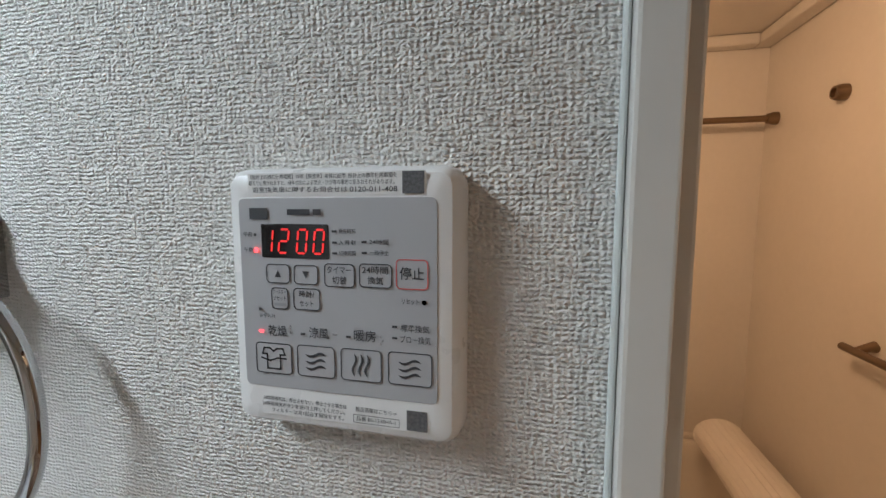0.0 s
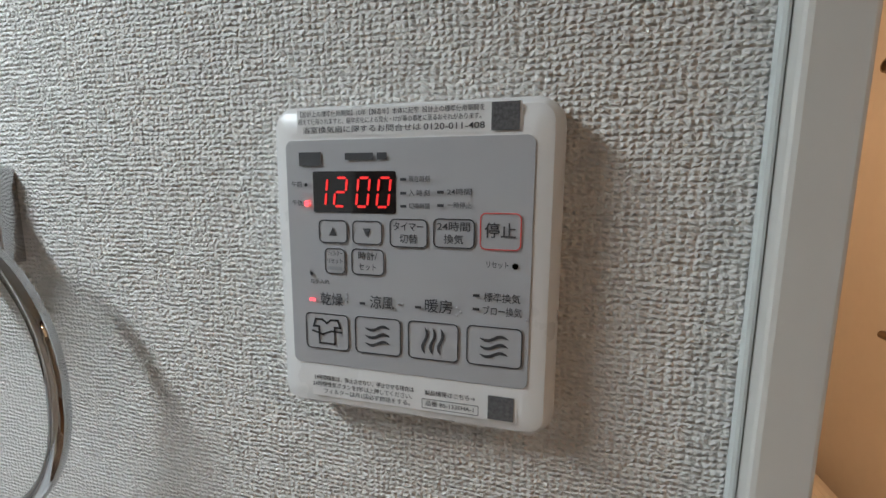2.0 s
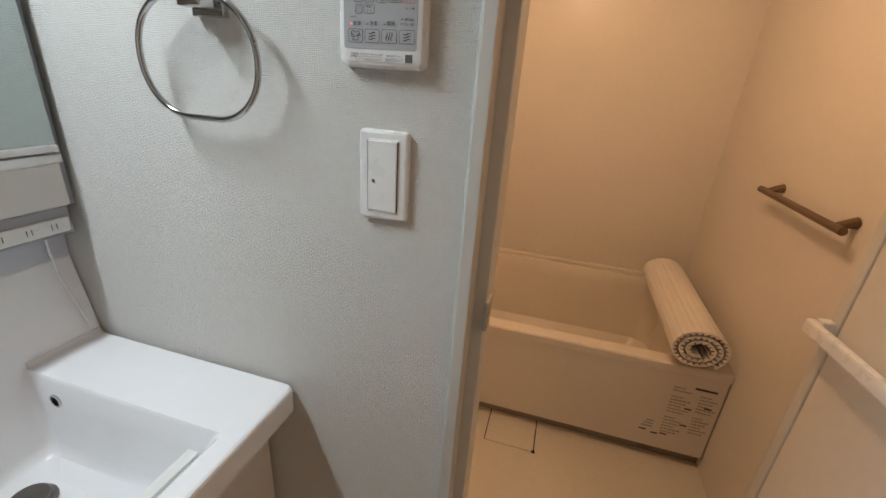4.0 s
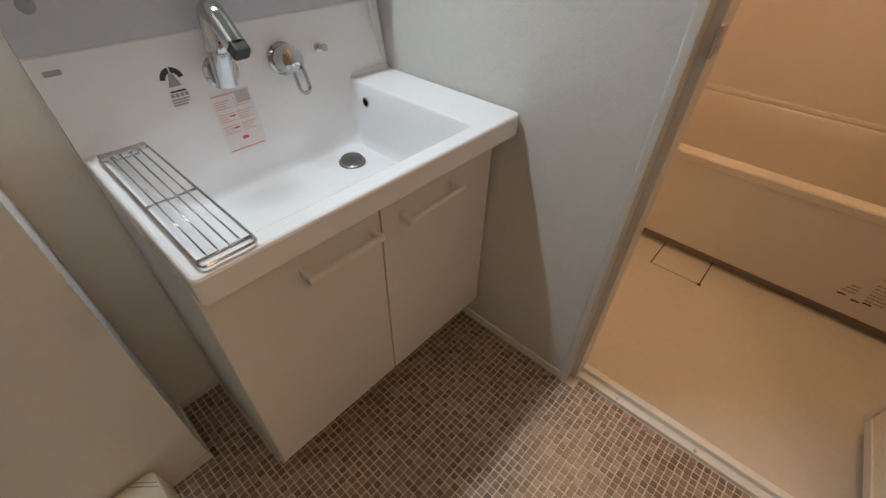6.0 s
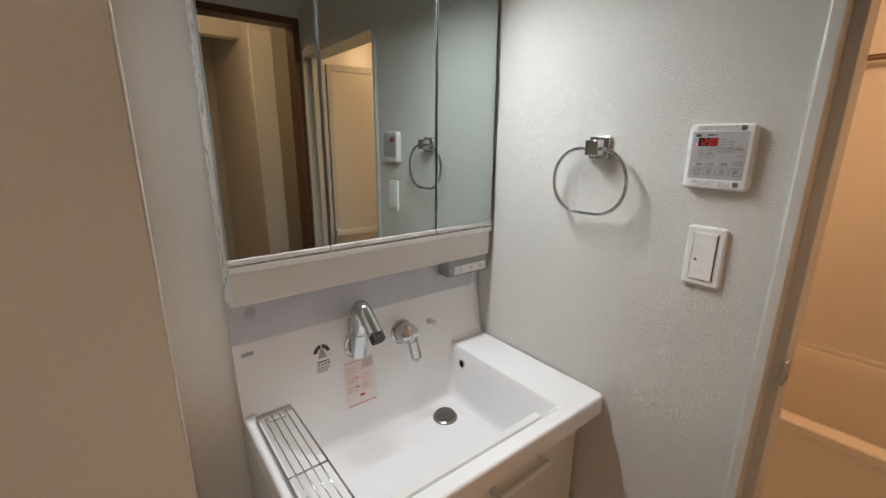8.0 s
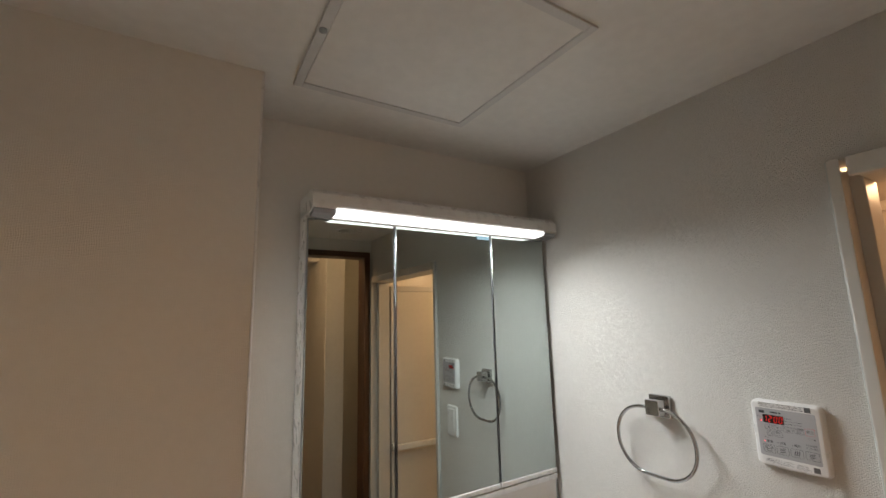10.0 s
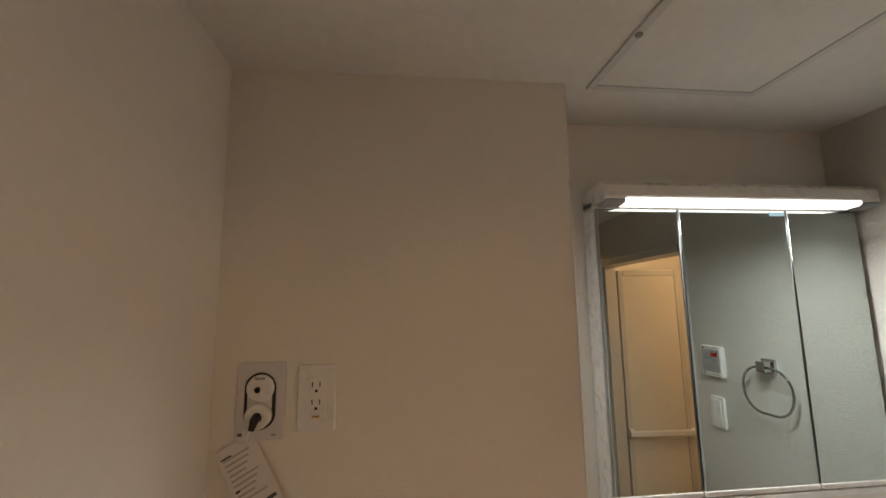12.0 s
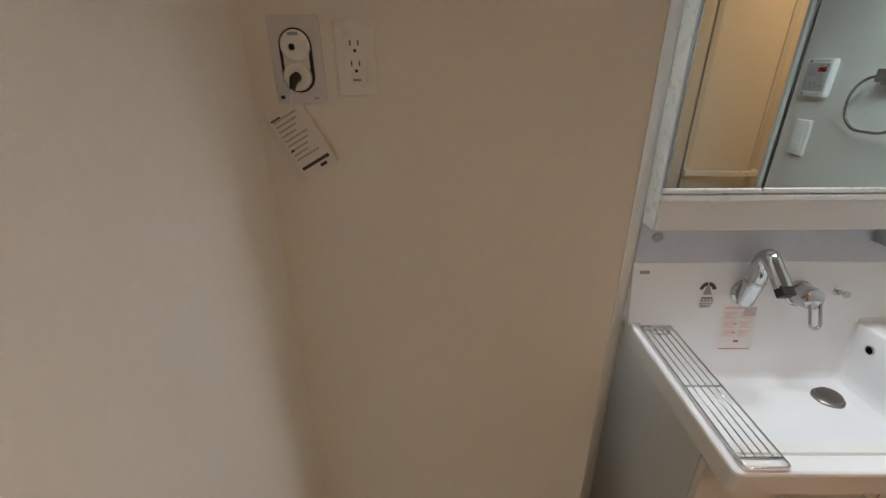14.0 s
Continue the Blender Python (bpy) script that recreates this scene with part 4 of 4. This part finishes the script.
outlet = thing("wall_outlet", "white double earthed wall outlet plate", "outlet")
om = on_pier(-1.401, 1.4545)
part("plate", plate(om, 0.070, 0.122, 0.007, 0.005, 0.003), WHITE, outlet)
face = part("face", plate(om @ pose(0, 0, 0.0068), 0.036, 0.076, 0.0015, 0.002, 0.0006), WHITE, outlet)
for z in (0.020, -0.012):
    bm = quad(om, -0.0085, -0.0062, z, z + 0.009, 0.0088)
    quad(om, 0.0055, 0.0075, z, z + 0.009, 0.0088, bm)
    quad(om, -0.0025, 0.0025, z - 0.010, z - 0.005, 0.0088, bm)
    part("slot", bm, BLACK, face)
part("earth_cover", quad(om, -0.007, 0.007, -0.036, -0.032, 0.0088), material("amber_mark", (0.45, 0.25, 0.06), 0.5), face)

tv = thing("round_outlet", "white wall plate with two round sockets and a plug", "outlet")
tmx = on_pier(-1.503, 1.452)
part("plate", plate(tmx, 0.088, 0.140, 0.006, 0.004, 0.002), material("cool_white_plate", (0.66, 0.65, 0.69), 0.35, spread=0.02), tv)
loops = [[tmx @ Vector((x, y, z)) for x, y in rounded(0.056 - 2 * e, 0.103 - 2 * e, 0.0279 - e, 10)] for z, e in ((0.005, 0.0), (0.0078, 0.0), (0.0084, 0.0008))]
part("dark_rim", loft(loops), BLACK, tv, "black figure-of-eight recess")
part("cap", lathe([(0.0248, 0.0082), (0.0248, 0.013), (0.022, 0.0155), (0.0, 0.0158)], tmx @ pose(0.001, 0.0235, 0), 36), WHITE, tv)
part("cap_mark", lathe([(0.0, 0.0164), (0.0055, 0.0164)], tmx @ pose(-0.003, 0.0215, 0), 20), GREY, tv)
part("cap_mark", quad(tmx, -0.008, 0.010, 0.0390, 0.0445, 0.0164), GREY, tv)
part("cap", lathe([(0.0232, 0.0082), (0.0232, 0.019), (0.0205, 0.022), (0.0, 0.0222)], tmx @ pose(0, -0.0250, 0), 36), WHITE, tv)
part("bridge", plate(tmx @ pose(0, 0.0, 0.008), 0.044, 0.032, 0.003, 0.004, 0.001), WHITE, tv)
plug = part("plug", tube([tmx @ Vector((0, -0.026, 0.021)), tmx @ Vector((0, -0.028, 0.036)), tmx @ Vector((-0.003, -0.044, 0.042))], 0.008, 12, radii=[0.009, 0.0075, 0.005]), BLACK, tv, "black angled plug")
part("tie", tube([tmx @ Vector((-0.004, -0.036, 0.040)), tmx @ Vector((-0.008, -0.052, 0.034)), tmx @ Vector((-0.014, -0.068, 0.026))], 0.0018, 8), WHITE, tv)
part("print", quad(tmx, -0.038, -0.030, -0.062, -0.056, 0.0064), INK, tv)
part("print", quad(tmx, 0.022, 0.030, -0.063, -0.059, 0.0064), GREY, tv)

tag = thing("paper_tag", "printed white paper tag hanging from the plug", "tag")
gm = on_pier(-1.513, 1.320) @ pose(0, 0, 0.012, -7, 6, 29)
part("sheet", plate(gm, 0.072, 0.136, 0.0006, 0.003, 0.0001), PAPERTAG, tag)
b = bmesh.new()
for k in range(9):
    quad(gm, -0.029, 0.020 - 0.006 * ((k * 5) % 4), 0.046 - 0.0095 * k, 0.0495 - 0.0095 * k, 0.0011, b)
part("print", b, material("faded_print", (0.46, 0.44, 0.43), 0.6, spread=0.15, grain=300), tag)
for q in ((-0.029, 0.029, -0.050, -0.044), (0.004, 0.018, -0.060, -0.054), (-0.031, -0.012, 0.050, 0.053), (-0.030, -0.022, -0.012, -0.008)):
    part("bold_print", quad(gm, *q, 0.0012), INK, tag)

# ---- washing machine pan ----
pan = thing("washing_machine_pan", "cream plastic washing machine drip pan on the floor", "drip pan")
PX0, PX1, PYF, PYB = -1.584, -0.973, -0.86, -0.211


def pan_rect(s, z, r):
    cx, cy = (PX0 + PX1) / 2, (PYF + PYB) / 2
    return [Vector((cx + x, cy + y, z)) for x, y in rounded(PX1 - PX0 - 2 * s, PYB - PYF - 2 * s, r, 6)]


part("tray", loft([pan_rect(0, 0.0, 0.02), pan_rect(0.0, 0.05, 0.02), pan_rect(0.003, 0.056, 0.019), pan_rect(0.012, 0.058, 0.016), pan_rect(0.016, 0.054, 0.014), pan_rect(0.022, 0.022, 0.012), pan_rect(0.03, 0.018, 0.01)], cap_start=False), CREAM, pan)
for x in (PX0 - 0.001, PX1 - 0.229):
    for y in (PYF - 0.001, PYB - 0.229):
        cx, cy = x + 0.115, y + 0.115
        lp = []
        for s, z in ((0, 0.02), (0.0, 0.118), (0.003, 0.125), (0.010, 0.1285), (0.016, 0.129), (0.022, 0.1275), (0.034, 0.1270)):
            lp.append([Vector((cx + u, cy + v, z)) for u, v in rounded(0.23 - 2 * s, 0.23 - 2 * s, 0.020 - s * 0.4, 6)])
        block = part("corner_block", loft(lp, cap_start=False), CREAM, pan)
        sx, sy = (1 if x > -1.3 else -1), (1 if y > -0.5 else -1)
        for off in (0.035, 0.048):
            p0, p1 = Vector((cx + sx * 0.108, cy + sy * (0.108 - off), 0.1286)), Vector((cx + sx * (0.108 - off), cy + sy * 0.108, 0.1286))
            part("groove", tube([p0, p1], 0.0011, 6), GREY, block)

# ---- bathroom ----
AX, RIM = 0.965, 0.410
tub = thing("bathtub", "cream acrylic bathtub with a flat apron and labels", "bathtub")


def tub_loops():
    out = []

    def rect(x0, x1, y0, y1, z, r):
        cx, cy = (x0 + x1) / 2, (y0 + y1) / 2
        out.append([Vector((cx + x, cy + y, z)) for x, y in rounded(x1 - x0, y1 - y0, r, 8)])

    rect(AX - 0.004, BX1, BY0, BY1, RIM - 0.035, 0.004)
    rect(AX - 0.004, BX1, BY0, BY1, RIM - 0.006, 0.004)
    rect(AX + 0.001, BX1 - 0.001, BY0 + 0.001, BY1 - 0.001, RIM, 0.004)
    rect(AX + 0.058, BX1 - 0.045, BY0 + 0.05, BY1 - 0.05, RIM, 0.07)
    rect(AX + 0.066, BX1 - 0.052, BY0 + 0.058, BY1 - 0.058, RIM - 0.010, 0.07)
    rect(AX + 0.090, BX1 - 0.06, BY0 + 0.075, BY1 - 0.09, RIM - 0.08, 0.08)
    rect(AX + 0.110, BX1 - 0.075, BY0 + 0.11, BY1 - 0.14, RIM - 0.36, 0.10)
    rect(AX + 0.150, BX1 - 0.11, BY0 + 0.15, BY1 - 0.18, RIM - 0.40, 0.09)
    return out


part("shell", loft(tub_loops(), cap_start=False), TUB, tub)
apron = part("apron", box(AX, AX + 0.02, BY0 + 0.004, BY1, 0.004, RIM - 0.036, 0.003), TUB, tub)
# recessed plinth; the shade below the apron is put into its brown colour
part("plinth", box(AX + 0.03, AX + 0.05, BY0, BY1, BATH_FLOOR_Z, 0.012), material("plinth_painted_shade", (0.30, 0.24, 0.19), 0.6), tub)
part("apron_edge", box(AX - 0.002, AX + 0.02, BY0 + 0.001, BY0 + 0.0038, 0.004, RIM - 0.036), GREY, tub)
part("back_ledge", box(BX1 - 0.03, BX1, BY0, BY1, RIM - 0.001, RIM + 0.022, 0.008), TUB, tub)
am = Matrix(((0, 0, -1, AX), (-1, 0, 0, -1.44), (0, 1, 0, 0.19), (0, 0, 0, 1)))
APRONINK = material("grey_brown_print", (0.36, 0.30, 0.25), 0.6)
for col, (u0, n, w) in enumerate(((0.00, 16, 0.078), (0.095, 14, 0.068))):
    b = bmesh.new()
    for k in range(n):
        v = 0.125 - 0.0145 * k - 0.02 * col
        if (k * 5 + col) % 7 == 3:
            continue
        x = u0 + 0.004 * ((k * 3) % 3)
        ww = w * (0.5 + 0.5 * ((k * 37 + col * 11) % 10) / 10)
        while x < u0 + ww:
            step = 0.006 + 0.008 * (((k + 3) * int(x * 997 + 31)) % 5) / 5
            quad(am, x, min(x + step, u0 + ww), v - 0.0065, v, 0.0008, b)
            x += step + 0.0025
    tagged(part("label_print", b, APRONINK, apron, "rows of grey label print"), kind="stuff")
part("label_mark", quad(am, 0.07, 0.145, 0.128, 0.137, 0.001), INK, apron)
for u, v in ((-0.075, -0.110), (-0.03, -0.118), (0.002, -0.112), (0.055, 0.03), (0.06, -0.05), (0.12, 0.05)):
    part("label_mark", quad(am, u, u + 0.026, v, v + 0.007, 0.001), INK, apron)
b = bmesh.new()
for k in range(3):
    quad(am, -0.070 + 0.006 * k, -0.03, -0.09 + 0.014 * k, -0.083 + 0.014 * k, 0.0008, b)
part("label_print", b, GREY, apron)

# rolled bath lid: slats wound in a spiral
lid = thing("rolled_bath_lid", "rolled cream slatted bath lid resting on the tub rim", "bath lid")
RCY, RCZ, RL0, RL1 = -1.470, RIM + 0.086, 0.945, 1.66
th, turns = 0.0, []
r = 0.024
while r < 0.077:
    turns.append((r, th))
    th += 0.0165 / r
    r = 0.024 + 0.0178 * th / (2 * math.pi)
for (r0, t0), (r1, t1) in zip(turns, turns[1:]):
    t_in = 0.0068
    loops = []
    for x in (RL0, RL1):
        lp = []
        for rr, tt in ((r0 - t_in, t0 + 0.10), (r1 - t_in, t1 - 0.10), (r1 + t_in * 0.55, t1 - 0.006), (r1 + t_in * 0.99, t1 - 0.008), (r0 + t_in * 0.99, t0 + 0.008), (r0 + t_in * 0.55, t0 + 0.006)):
            lp.append(Vector((x, RCY + 1.24 * rr * math.cos(tt - 2.0), RCZ + rr * math.sin(tt - 2.0))))
        loops.append(lp)
    part("slat", loft(loops, smooth=False), ROLL, lid)

# floor drain cover, flush, with open joints
drain = thing("floor_drain_cover", "flush beige drain cover with dark slits beside the tub", "drain cover")
FZ = BATH_FLOOR_Z
part("cover", box(0.817, AX + 0.03, -0.972, -0.774, FZ - 0.02, FZ + 0.0015, 0.002), BATHFLOOR, drain)
part("slit", box(0.815, AX + 0.03, -0.977, -0.973, FZ - 0.02, FZ + 0.0025), BLACK, drain)
part("slit", box(0.815, AX + 0.03, -0.773, -0.769, FZ - 0.02, FZ + 0.0025), BLACK, drain)
part("slit", box(0.8145, 0.8165, -0.973, -0.773, FZ - 0.02, FZ + 0.0022), GREY, drain)
part("finger_notch", box(0.811, 0.822, -0.981, -0.967, FZ - 0.02, FZ + 0.0032), BLACK, drain)

bar = thing("bath_grab_bar", "brown metal towel bar on angled brackets in the bath", "towel bar")
BRONZE = material("brushed_bronze", (0.22, 0.15, 0.095), 0.35, 0.8)
part("bar", tube([(1.175, BY0 + 0.045, 1.05), (0.68, BY0 + 0.045, 1.05)], 0.011, 14), BRONZE, bar)
for x in (1.125, 0.72):
    part("bracket", tube([(x, BY0, 1.067), (x, BY0 + 0.02, 1.062), (x, BY0 + 0.045, 1.05)], 0.012, 12, radii=[0.016, 0.012, 0.011]), BRONZE, bar)
pole = thing("drying_pole", "brown metal drying pole across the bath", "drying pole")
part("pole", tube([(1.71, BY0 + 0.01, 1.775), (1.71, BY1 - 0.01, 1.775)], 0.0125, 14), BRONZE, pole)
for y, a in ((BY0, -90), (BY1, 90)):
    part("socket", lathe([(0.024, 0), (0.024, 0.016), (0.019, 0.030), (0.019, 0.034)], pose(1.71, y, 1.775, a), 24), BRONZE, pole)
peg = thing("pole_socket", "empty brown pole socket on the bath wall", "pole socket")
part("cup", lathe([(0.024, 0), (0.024, 0.018), (0.019, 0.032), (0.014, 0.032), (0.014, 0.02), (0, 0.02)], pose(1.335, BY0, 1.775, -90), 24), BRONZE, peg)

blight = thing("bath_ceiling_lamp", "round white lamp rim on the bath ceiling", "lamp")
part("rim", lathe([(0.10, 0), (0.10, 0.018), (0.09, 0.022), (0.088, 0.0)], pose(0.72, -0.86, BZ, 180), 32, cap=False), WHITE, blight)

# ---- mosaic floor tiles ----
PITCH, TW = 0.0192, 0.0163


def tile_mesh():
    bm = bmesh.new()
    loops = [[Vector((x, y, z)) for x, y in rounded(TW - 2 * s, TW - 2 * s, 0.0022 - s, 2)] for z, s in ((-0.0012, 0.0), (-0.0001, 0.0), (0.0003, 0.0007))]
    loft(loops, bm, cap_start=False)
    me = bpy.data.meshes.new("tile")
    bm.to_mesh(me)
    bm.free()
    me.materials.append(TILE)
    return me


tile = tile_mesh()
base_v = np.array([v.co[:] for v in tile.vertices])
base_f = [tuple(p.vertices) for p in tile.polygons]
rest_v, rest_f = [], []
count = 0
rng = random.Random(4)
for i in range(-2, int((0 - LEFT_X) / PITCH)):
    for j in range(int((0 - BACK_Y) / PITCH)):
        x, y = -0.006 - (i + 0.5) * PITCH, -0.006 - (j + 0.5) * PITCH
        if x < LEFT_X + 0.01 or y < BACK_Y + 0.01 or (x < PIER_X - 0.01 and y > PIER_Y):
            continue
        if VX0 < x and y > -0.35:
            continue
        if x > -0.01 and not (-1.53 < y < -0.83 and x < 0.026):
            continue
        s = 1 + rng.uniform(-0.07, 0.05)
        dx, dy = rng.uniform(-0.0007, 0.0007), rng.uniform(-0.0007, 0.0007)
        if count < 300 and -0.36 < x < 0.03 and -1.10 < y < -0.72:
            t_ob = new("tile", tile)
            t_ob.parent = floor
            t_ob.location = (x + dx, y + dy, 0)
            t_ob.scale = (s, s, 1)
            count += 1
        else:
            o = len(rest_v) * len(base_v)
            rest_v.append(base_v * np.array((s, s, 1)) + np.array((x + dx, y + dy, 0)))
            rest_f += [tuple(k + o for k in f) for f in base_f]
me = bpy.data.meshes.new("tiles")
me.from_pydata(np.concatenate(rest_v).tolist(), [], rest_f)
me.materials.append(TILE)
rest = new("tiles", me)
rest.parent = floor
tagged(rest, "small brown mosaic tiles with pale joints", kind="stuff")
